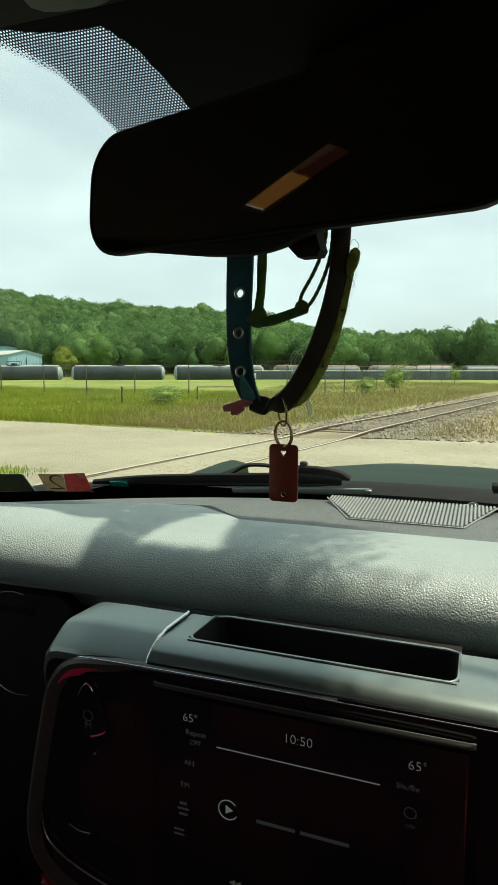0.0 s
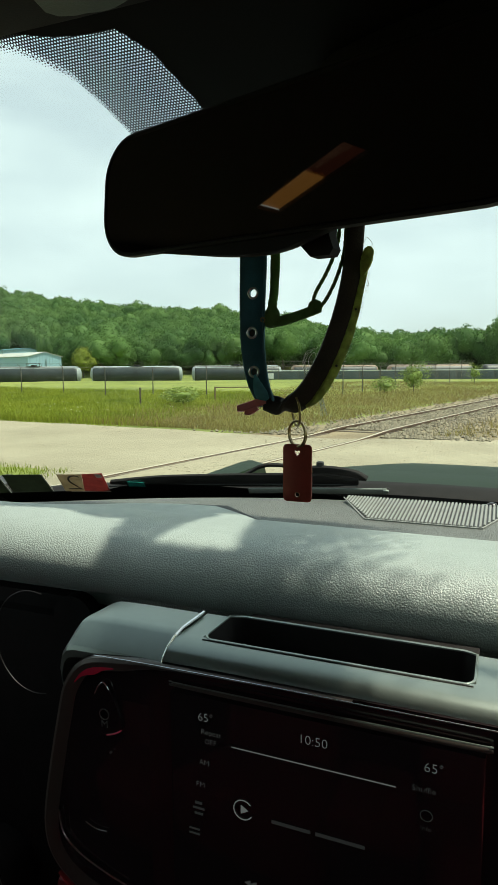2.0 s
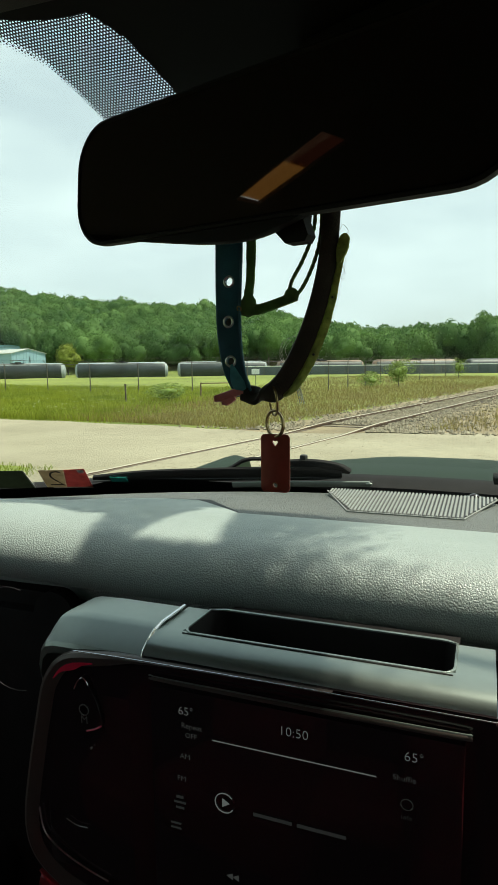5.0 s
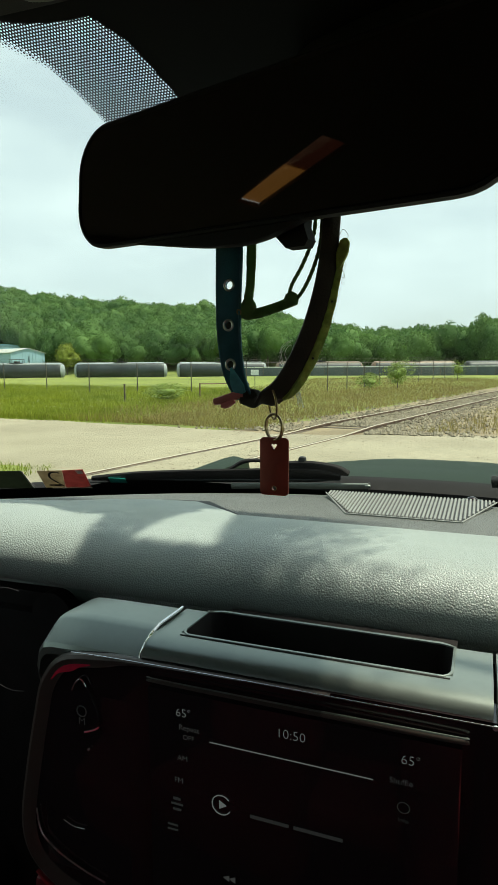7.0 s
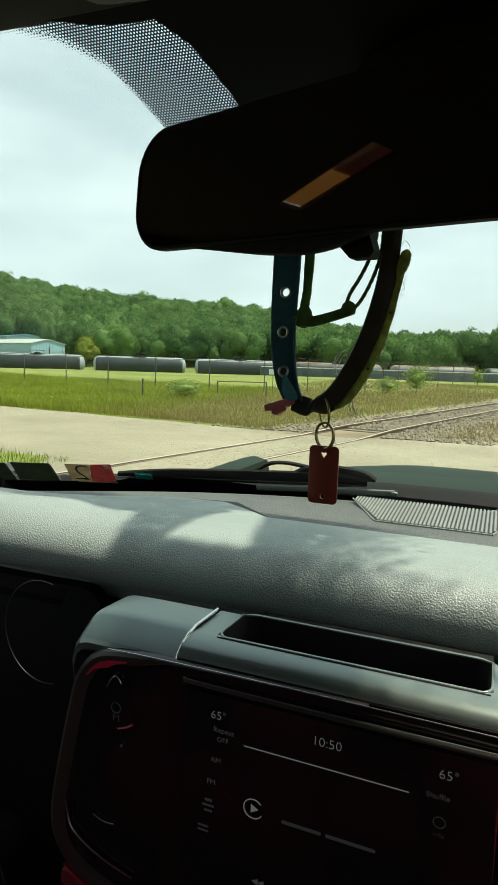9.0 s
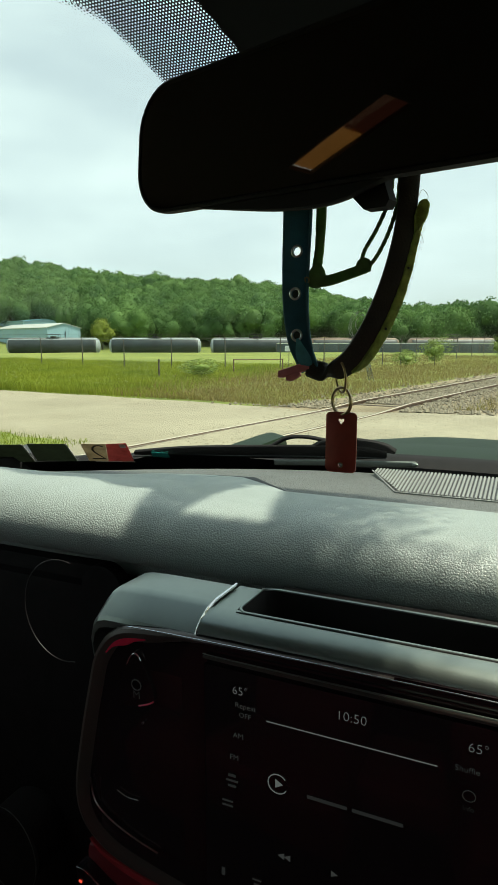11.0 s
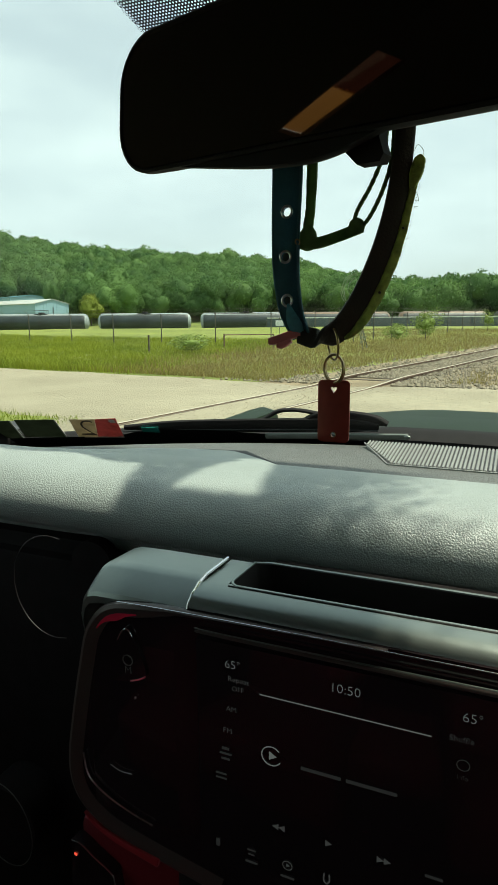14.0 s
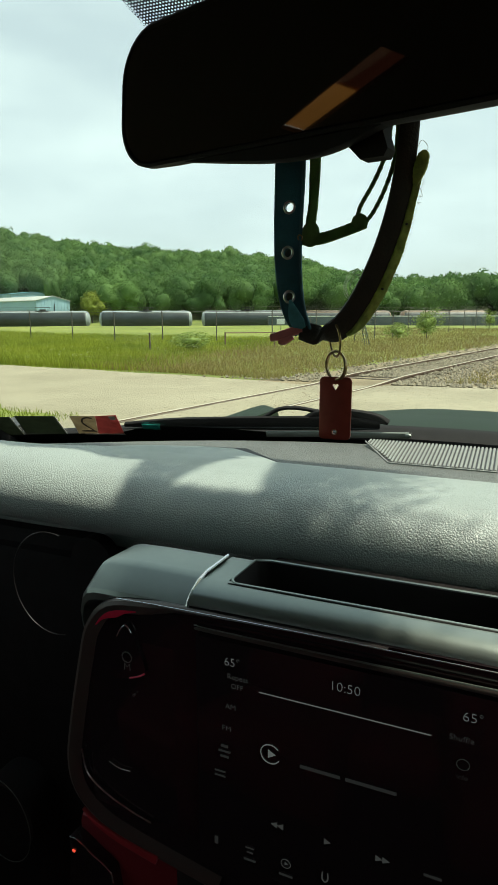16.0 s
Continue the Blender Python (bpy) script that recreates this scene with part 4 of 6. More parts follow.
def build_body():
    def hood(x, y, z):
        e = min(1, abs(x) / 0.95)
        return (x, y - 0.10 * e ** 2 * ease(2.0, 2.6, y), z - 0.085 * e ** 3 - 0.060 * ease(0.1, 0.75, abs(x)) + 0.004 * ease(0.30, 0.36, abs(x)) * (1 - ease(0.62, 0.72, abs(x))))
    prof = glide([(1.33, 1.432, 0), (1.6, 1.449, 0), (2.0, 1.424, 0), (2.4, 1.366, 0), (2.56, 1.325, 0), (2.63, 1.24, 0), (2.64, 1.10, 0)], 24)
    top = [(p.x, p.y) for p in prof]
    tpart("hood", prism(top + [(y, z - 0.03) for y, z in top[::-1]], -0.95, 0.95, 40, hood), M_HOOD, "dark green-grey painted hood")
    tpart("grille", box((1.5, 0.08, 0.5), (0, 2.58, 0.86), 0.03), M_BLACK, "black front grille")
    tpart("bumper", box((1.95, 0.22, 0.28), (0, 2.62, 0.52), 0.05), M_RUBBER, "dark front bumper")
    for s in (-1, 1):
        tpart("fender", box((0.14, 1.35, 0.55), (s * 0.91, 1.92, 1.05), 0.06), M_HOOD)
        tpart("headlight", box((0.24, 0.06, 0.16), (s * 0.82, 2.63, 1.0), 0.03), M_CHROME)
    tpart("cowl", prism([(1.12, 1.44), (1.20, 1.435), (1.30, 1.40), (1.36, 1.40), (1.36, 1.33), (1.1, 1.33)], -0.88, 0.88, 16,
                        lambda x, y, z: (x, y - 0.20 * x * x, z - 0.02 * x * x)), M_RUBBER, "black cowl below the windscreen")
    tpart("cowl_trim", prism([(1.24, 1.472), (1.27, 1.486), (1.305, 1.487), (1.325, 1.45), (1.325, 1.40), (1.24, 1.40)], -0.86, 0.86, 16,
                             lambda x, y, z: (x, y - 0.20 * x * x, z - 0.045 * x * x)), M_HOUSING, "black trim at the hood's rear edge")
    # closed cab round the seats
    # bend skews the slot so its mirrored strip slopes to fit the view
    bend = lambda x, y, z: (x, y + (0.10 * (x + 0.36) if abs(y - 0.0985) < 0.03 else 0) - 0.13 * x * x * ease(0, 0.4, y), z - 0.03 * x * x)
    tpart("roof", prism([(0.405, 1.978), (0.36, 1.975), (0.25, 1.990), (SLOT[3], 1.998), (SLOT[3], 2.004), (0.25, 1.998), (0.36, 1.990), (0.425, 1.988)], -0.74, 0.74, 16, bend), M_LINER, "black fabric headliner under the roof")
    back = [(SLOT[2], 1.998), (-1.6, 2.03), (-1.6, 2.036), (SLOT[2], 2.004)]
    tpart("roof", prism(back, -0.74, 0.74, 16, bend), M_LINER)
    side = [(SLOT[3], 1.998), (SLOT[2], 1.998), (SLOT[2], 2.004), (SLOT[3], 2.004)]
    tpart("roof", prism(side, -0.74, SLOT[0], 6, bend), M_LINER)
    tpart("roof", prism(side, SLOT[1], 0.74, 10, bend), M_LINER)
    # tinted panes added only to colour the strip reflected in the mirror
    for x0, x1, glass, label in ((SLOT[0] - 0.02, -0.352, M_BROWN_GLASS, "pane added for the tan strip in the mirror"), (-0.352, SLOT[1] + 0.02, M_ROSE_GLASS, "pane added for the mirror strip's dim reddish end")):
        tpart("mirror_strip_pane", box((x1 - x0, SLOT[3] - SLOT[2] + 0.12, 0.003), ((x0 + x1) / 2, (SLOT[2] + SLOT[3]) / 2, 2.008)), glass, label)
    tpart("sun_visor", strap([(-0.62, 0.285, 1.990), (-0.40, 0.315, 1.996), (-0.235, 0.345, 1.997), (-0.205, 0.352, 1.984), (-0.186, 0.357, 1.979), (-0.161, 0.362, 1.976), (-0.138, 0.372, 1.976), (-0.11, 0.385, 1.982)], (0.10, 0.10, 0.10, 0.09, 0.08, 0.07, 0.05, 0.01), 0.011, (0, -1, 0.0), 50), M_VISOR, "grey-green sun visor folded against the roof")
    tpart("back_wall", box((1.8, 0.08, 1.55), (0, -1.62, 1.32)), M_LINER)
    tpart("cab_floor", box((1.8, 2.8, 0.08), (0, -0.25, 0.62)), M_LINER)
    for s in (-1, 1):
        tpart("door", box((0.09, 2.75, 0.85), (s * 0.90, -0.27, 1.06)), M_BLACK)
        tpart("front_pillar", strap([ws(s * 0.74, 0.93), ws(s * 0.82, 0.6), ws(s * 0.90, 0.2), ws(s * 0.94, -0.1)], 0.11, 0.06, (0.9 * s, 0.1, 0.4), 14), M_LINER, "black windscreen pillar trim")
        tpart("roof_rail", box((0.14, 2.1, 0.1), (s * 0.78, -0.62, 2.0), 0.03), M_LINER)
        tpart("door_pillar", box((0.08, 0.24, 0.62), (s * 0.86, -0.6, 1.75), 0.02), M_LINER, "black door pillar trim")
        tpart("rear_pillar", box((0.08, 0.45, 0.62), (s * 0.86, -1.42, 1.75), 0.02), M_LINER, "black rear pillar trim")
        for y0, y1, glass, label in ((-0.48, 0.62, M_SIDE_GLASS, "tinted front side window"), (-1.2, -0.72, M_REAR_GLASS, "dark tinted rear side window")):
            bm = bmesh.new()
            bm.faces.new([bm.verts.new((s * 0.87, y, z)) for y, z in ((y0, 1.46), (y1, 1.46), (min(y1, 0.3), 1.98), (y0, 1.98))])
            tpart("side_window", bm, glass, label).visible_shadow = False
        for y in (1.95, -1.45):
            tyre = ring((s * 0.84, y, 0.40), (1, 0, 0), 0.29, 0.11, 36, 12)
            w = tpart("wheel", tyre, M_RUBBER, "black tyre on a dark rim")
            tpart("rim", rod((s * 0.80, y, 0.40), (s * 0.90, y, 0.40), 0.22, sides=24), M_RIM, "", w)
    tpart("firewall", box((1.75, 0.05, 0.78), (0, 1.14, 1.0)), M_BLACK)


build_body()


def ws_sheet(bm, x0, x1, s0, s1, nx, ns, out):
    rows = [[bm.verts.new(ws(x0 + (x1 - x0) * k / nx, s0 + (s1 - s0) * j / ns, out)) for k in range(nx + 1)] for j in range(ns + 1)]
    for a, b in zip(rows, rows[1:]):
        for k in range(nx):
            bm.faces.new((a[k], a[k + 1], b[k + 1], b[k]))
    return bm


windscreen = tpart("windscreen", ws_sheet(bmesh.new(), -0.92, 0.92, -0.10, 0.93, 40, 20, 0.0), M_GLASS, "clear slightly tinted windscreen")
windscreen.visible_shadow = False

COVER = ((0.70, 0.100), (0.77, 0.110), (0.811, 0.1205), (0.854, 0.139), (0.877, 0.160), (0.90, 0.185))
LOBE = ((0.0, 0.72), (0.165, 0.74), (0.185, 0.775), (0.193, 0.799), (0.204, 0.828), (0.215, 0.851), (0.232, 0.866), (0.249, 0.8785), (0.28, 0.890), (0.9, 0.93))


def build_frit():
    """The ceramic border: solid foot and mirror patch, and between patch and clear glass a net with round holes."""
    foot = ((-0.95, 0.0), (-0.64, 0.0), (-0.57, 0.030), (-0.45, 0.030), (-0.25, 0.004), (-0.1, -0.006), (0.95, -0.006))
    bm, rows = bmesh.new(), []
    for j in range(3):
        rows.append([bm.verts.new(ws(-0.92 + 1.84 * k / 60, -0.10 + (0.10 + between(-0.92 + 1.84 * k / 60, foot)) * j / 2, -0.001)) for k in range(61)])
    for a, b in zip(rows, rows[1:]):
        for k in range(60):
            bm.faces.new((a[k], a[k + 1], b[k + 1], b[k]))
    tpart("foot_band", bm, M_FRIT, "solid black ceramic band", windscreen)
    bm = bmesh.new()
    rows = []
    for k in range(15):
        s = 0.745 + 0.155 * k / 14
        w = between(s, COVER)
        rows.append([bm.verts.new(ws(w * (2 * j / 10 - 1), s, -0.0015)) for j in range(11)])
    for a, b in zip(rows, rows[1:]):
        for j in range(10):
            bm.faces.new((a[j], a[j + 1], b[j + 1], b[j]))
    # black band stands in for the headliner's edge, outlined to fit the view
    header = ((0.0, 0.8800), (0.152, 0.8755), (0.163, 0.8772), (0.178, 0.8762), (0.216, 0.8810), (0.241, 0.8885), (0.30, 0.900))
    band, top = bmesh.new(), []
    for j in range(4):
        top.append([band.verts.new(ws(x, between(abs(x), header) + (0.93 - between(abs(x), header)) * j / 3, -0.0018)) for x in (-0.74 + 1.48 * k / 120 for k in range(121))])
    for a, b in zip(top, top[1:]):
        for k in range(120):
            band.faces.new((a[k], a[k + 1], b[k + 1], b[k]))
    tpart("headliner_edge_band", band, M_FRIT, "black band in place of the headliner's front edge", windscreen)
    tpart("mirror_patch", bm, M_FRIT, "solid black ceramic patch behind the mirror", windscreen)
    pitch, verts, faces = 0.00262, [], []
    rise = pitch * 0.866
    for row in range(int((0.90 - 0.72) / rise)):
        s = 0.72 + row * rise
        for col in range(-118, 119):
            x = (col + 0.5 * (row % 2)) * pitch
            ax = abs(x)
            edge = s - between(ax, LOBE)
            if ax < between(s, COVER) - pitch or ax > 0.30 or edge < -0.0065:
                continue
            o = len(verts)
            if edge < -0.0005:  # loose dots that shrink outwards
                r = 0.00115 * max(0.35, 1 + edge / 0.0075)
                verts += [ws(x + r * math.cos(a * math.pi / 4), s + r * math.sin(a * math.pi / 4), -0.001) for a in range(8)]
                faces.append(tuple(range(o, o + 8)))
                continue
            r = 0.00072 + 0.00035 * (1 - ease(0.0, 0.006, edge))
            for a in range(12):
                t = a * math.pi / 6 + math.pi / 6
                h = pitch / 2 / math.cos((t + math.pi / 6) % (math.pi / 3) - math.pi / 6)
                verts.append(ws(x + r * math.cos(t), s + r * math.sin(t), -0.001))
                verts.append(ws(x + h * math.cos(t), s + h * math.sin(t), -0.001))
            for a in range(12):
                b = (a + 1) % 12
                faces.append((o + 2 * a, o + 2 * a + 1, o + 2 * b + 1, o + 2 * b))
    net = arrays("dot_border", [v - TB for v in verts], faces, M_FRIT, windscreen, "stuff")


build_frit()


def build_wiper():
    w = thing("windscreen_wiper", "black windscreen wiper parked at the foot of the glass", "wiper", ws(-0.3, 0.05))
    B = ws(-0.3, 0.05)

    def wp(name, bm, mat, label=""):
        bmesh.ops.translate(bm, vec=-B, verts=bm.verts)
        return part(name, bm, mat, w, label)

    up = (0, -0.42, 0.9)
    line = [(-0.619, 1.0507, 1.496), (-0.556, 1.067, 1.499), (-0.499, 1.0802, 1.502), (-0.407, 1.0986, 1.505), (-0.327, 1.1115, 1.508), (-0.238, 1.1225, 1.512), (-0.172, 1.1285, 1.514), (-0.124, 1.1316, 1.515)]
    wp("blade", strap(line, (0.008, 0.019, 0.024, 0.028, 0.030, 0.030, 0.028, 0.014), 0.010, up, 40), M_HOUSING, "black rubber blade")
    wp("blade_lip", cord([(x, y - 0.006, z - 0.008) for x, y, z in line], 0.0014, 40, 6), M_RUBBER, "thin rubber lip")
    joint = [(-0.262, 1.118, 1.520), (-0.238, 1.1225, 1.527), (-0.194, 1.1267, 1.530), (-0.156, 1.1296, 1.529), (-0.126, 1.1315, 1.525), (-0.108, 1.1322, 1.520)]
    wp("spoiler", strap(joint, (0.008, 0.020, 0.024, 0.022, 0.018, 0.006), 0.012, up, 30), M_HOUSING, "black blade joint")
    wp("adapter", strap([(-0.345, 1.1094, 1.518), (-0.330, 1.111, 1.526), (-0.316, 1.113, 1.534), (-0.297, 1.1156, 1.5385), (-0.270, 1.119, 1.5385), (-0.238, 1.1225, 1.534)], (0.004, 0.006, 0.007, 0.006, 0.006, 0.006), 0.008, up, 24), M_HOUSING, "arched arm end")
    wp("arm", strap([(-0.335, 1.106, 1.487), (-0.238, 1.116, 1.4925), (-0.156, 1.123, 1.4955), (-0.071, 1.127, 1.4995)], 0.012, 0.006, up, 14), M_ARM, "grey wiper arm")
    wp("arm_tip", strap([(-0.076, 1.121, 1.4990), (-0.071, 1.121, 1.4997), (-0.066, 1.121, 1.5005)], (0.006, 0.008, 0.004), 0.004, up, 8), M_SILVER, "bright arm tip")
    wp("nozzle", box((0.014, 0.014, 0.014), (-0.197, 1.127, 1.5425), 0.005, segments=3), M_RUBBER, "small washer nozzle")
    w2 = thing("windscreen_wiper", "black passenger-side wiper parked at the foot of the glass", "wiper", ws(0.4, 0.05))
    B = ws(0.4, 0.05)
    for nm, pts, wd in (("blade", ((0.140, 0.040), (0.35, 0.045), (0.70, 0.03)), 0.03), ("arm", ((0.30, -0.02), (0.38, 0.03), (0.42, 0.06)), 0.02)):
        bm = strap([ws(x, s, 0.018) for x, s in pts], wd, 0.014, (0, -0.8, 0.55), 16)
        bmesh.ops.translate(bm, vec=-B, verts=bm.verts)
        part(nm, bm, M_RUBBER, w2)


build_wiper()


def build_stickers():
    def patch(corners, mat, name, parent, out=-0.0025, label=""):
        """A thin label on the inner face of the glass; corners as (x, s) from the foot's left on round."""
        bm = bmesh.new()
        f = [bm.verts.new(ws(*c, out)) for c in corners]
        b = [bm.verts.new(ws(*c, out + 0.0006)) for c in corners]
        bm.faces.new(f)
        bm.faces.new(b[::-1])
        for k in range(len(f)):
            bm.faces.new((f[k], f[(k + 1) % len(f)], b[(k + 1) % len(f)], b[k]))
        bmesh.ops.translate(bm, vec=-Vector(parent.location), verts=bm.verts)
        return part(name, bm, mat, parent, label)

    a = thing("inspection_sticker", "tan and red inspection sticker seen from behind, on the glass", "sticker", ws(-0.66, 0.04), "windscreen stickers")
    patch(((-0.717, 0.002), (-0.6785, 0.001), (-0.6455, 0.081), (-0.694, 0.082)), M_STICKER_TAN, "tan_field", a)
    patch(((-0.678, 0.001), (-0.627, -0.001), (-0.603, 0.0845), (-0.645, 0.081)), M_STICKER_RED, "red_field", a)
    patch(((-0.622, 0.066), (-0.611, 0.066), (-0.608, 0.080), (-0.620, 0.080)), M_STICKER_EDGE, "pale_corner", a, -0.0033)
    patch(((-0.705, -0.001), (-0.626, -0.004), (-0.626, -0.001), (-0.704, 0.003)), M_STICKER_EDGE, "edge", a, -0.0030)
    # the figure shows reversed through the glass
    fig = words("2", 0.100, M_BLACK, (0, 0, 0), a, "figure")
    for v in fig.data.vertices:
        u, h = v.co.x, v.co.z
        v.co = ws(-0.660 - u * 0.75 + (h - 0.03) * 0.35, 0.012 + h, -0.0034 + v.co.y) - Vector(a.location)
    for x0 in (-0.745, -0.83):
        b = thing("registration_sticker", "dark sticker backing on the lower corner of the glass", "sticker", ws(x0 - 0.03, 0.04), "windscreen stickers")
        patch(((x0 - 0.075, 0.006), (x0 + 0.003, 0.003), (x0 + 0.021, 0.083), (x0 - 0.052, 0.086)), M_STICKER_DARK, "backing", b)
        patch(((x0 + 0.003, 0.003), (x0 + 0.0055, 0.003), (x0 + 0.0235, 0.083), (x0 + 0.021, 0.083)), M_STICKER_EDGE, "edge", b, -0.003)
    t = thing("teal_patch", "small teal patch at the foot of the windscreen", "label", ws(-0.56, 0.03))
    patch(((-0.578, 0.022), (-0.545, 0.018), (-0.541, 0.040), (-0.572, 0.045)), M_TEAL, "patch_face", t)


build_stickers()

# ---------------------------------------------------------------- dashboard
DB = Vector((0, 0.6, 1.0))
dash = thing("dashboard", "grey grained vinyl dashboard with satin grey trim", "dashboard", DB)


def dpart(name, bm, mat, label="", parent=None, angle=35, base=DB):
    bmesh.ops.translate(bm, vec=-base, verts=bm.verts)
    return part(name, bm, mat, parent or dash, label, angle)


def pad_shape(x, y, z):
    """The pad swells over the instruments."""
    h = ease(0.24, 0.46, -x)
    z += 0.005 * h * ease(0.48, 0.60, y) * (1 - ease(0.64, 0.74, y))
    y -= 0.006 * h * (1 - ease(0.5, 0.80, y)) + 0.028 * ease(0.46, 0.54, -x) * ease(0.66, 0.76, y)
    return (x, y, z)


def build_pad():
    prof = glide([(0.60, 1.468, 0), (0.572, 1.469, 0), (0.560, 1.473, 0), (0.553, 1.484, 0), (0.552, 1.498, 0), (0.5565, 1.5105, 0), (0.567, 1.5215, 0), (0.583, 1.5300, 0), (0.604, 1.5345, 0), (0.630, 1.5360, 0), (0.65, 1.5355, 0), (0.70, 1.531, 0), (0.764, 1.520, 0)], 46)
    pr = [(p.x, p.y) for p in prof] + [(0.767, 1.514), (0.767, 1.44), (0.60, 1.44)]
    dpart("pad", prism(pr, -0.86, 0.86, 80, pad_shape), M_PAD, "grey grained vinyl top pad")
    # rear tongue of the pad over the instruments, with a slanted end
    rings = []
    rear = ((-0.86, 0.738), (-0.52, 0.745), (-0.47, 0.772), (-0.41, 0.808), (-0.34, 0.828), (-0.20, 0.843))
    for k in range(12):
        u = k / 11
        xr = -0.174 - 0.102 * u
        ring = []
        for x, z in ((-0.84, 1.521), (-0.52, 1.521), (-0.47, 1.521), (-0.44, 1.521), (-0.41, 1.521), (-0.37, 1.521), (-0.34, 1.521), (xr - 0.004, 1.521), (xr, 1.518), (xr + 0.004, 1.48), (-0.44, 1.48), (-0.84, 1.48)):
            y0 = 0.755 if x > -0.46 else 0.72
            ring.append((x, y0 + (between(x, rear) - y0) * u, z - 0.004 * u if z > 1.5 else z))
        rings.append(ring)
    dpart("pad_tongue", loft(rings), M_PAD, "", angle=50)
    # black strip hides the tongue's end wall, painting in the shade of the gap
    gap = [(-0.169, 0.748), (-0.162, 0.760), (-0.266, 0.850), (-0.34, 0.838), (-0.34, 0.82), (-0.274, 0.836)]
    dpart("shadow_gap", loft([[(x, y, z) for x, y in gap] for z in (1.49, 1.5150)]), M_FRIT, "black strip for the shaded gap beside the pad")
    dpart("top_panel", prism([(0.74, 1.492), (0.80, 1.502), (0.95, 1.502), (1.055, 1.495), (1.075, 1.488), (1.085, 1.475), (1.085, 1.42), (0.74, 1.42)], -0.84, 0.84, 30,
                             lambda x, y, z: (x, 0.74 + (y - 0.74) * (1 - min(0.55 * x * x / 0.315, 0.9)), z)), M_PANEL, "dark grained panel below the windscreen")
    dpart("lower_dash", box((0.62, 0.10, 0.71), (-0.565, 0.615, 1.08), 0.02), M_HOUSING, "black lower dash on the driver's side")
    dpart("glovebox", box((0.60, 0.14, 0.62), (0.55, 0.50, 1.17), 0.03), M_BLACK, "black glovebox front")
    for y, z in ((0.765, 1.5165),):
        dpart("seam", box((1.02, 0.004, 0.004), (0.335, y, z - 0.008)), M_BLACK)


build_pad()


# speaker grille let into the panel
def build_grille():
    z = 1.5030
    front = lambda x: 0.892 + max(0, -0.062 - x) / 0.06 * 0.125 + max(0, x - 0.098) / 0.045 * 0.14
    g = dpart("speaker_grille", box((0.162, 0.003, 0.002), (0.018, 0.889, z), 0.0008), M_GRILLE, "ribbed grey speaker grille")
    for a, b in (((-0.127, 1.03), (-0.063, 0.889)), ((0.099, 0.889), (0.147, 1.04))):
        dpart("frame", rod((*a, z), (*b, z), 0.0014, sides=6), M_GRILLE, "", g)
    dpart("well", loft([[(-0.122, 1.045, z), (-0.063, 0.892, z), (0.099, 0.892, z), (0.145, 1.045, z)] for z in (1.5015, 1.5027)]), M_BLACK, "dark speaker opening", g)
    for k in range(47):
        x = -0.120 + 0.262 * k / 46
        y0 = front(x)
        if y0 < 1.03:
            dpart("slat", box((0.0035, 1.045 - y0, 0.0035), (x, (1.045 + y0) / 2, z + 0.0006), 0.0008, Matrix.Rotation(radians(min(max(2.5 * (0.075 - x) / 0.135, 0), 3)), 4, "Z"), segments=1), M_GRILLE, "", g)
    s = thing("sun_sensor", "small black sun sensor dome with a bright rim", "sensor", (0.110, 1.052, 1.497))
    part("dome", loft([[(r * math.cos(a * math.pi / 8), r * math.sin(a * math.pi / 8), h) for a in range(16)] for r, h in ((0.012, 0.0), (0.0105, 0.005), (0.007, 0.009), (0.002, 0.011))]), M_GLOSS, s)
    part("rim", ring((0, 0, 0.002), (0, 0, 1), 0.017, 0.0022, 24), M_SILVER, s, "bright satin rim")


build_grille()


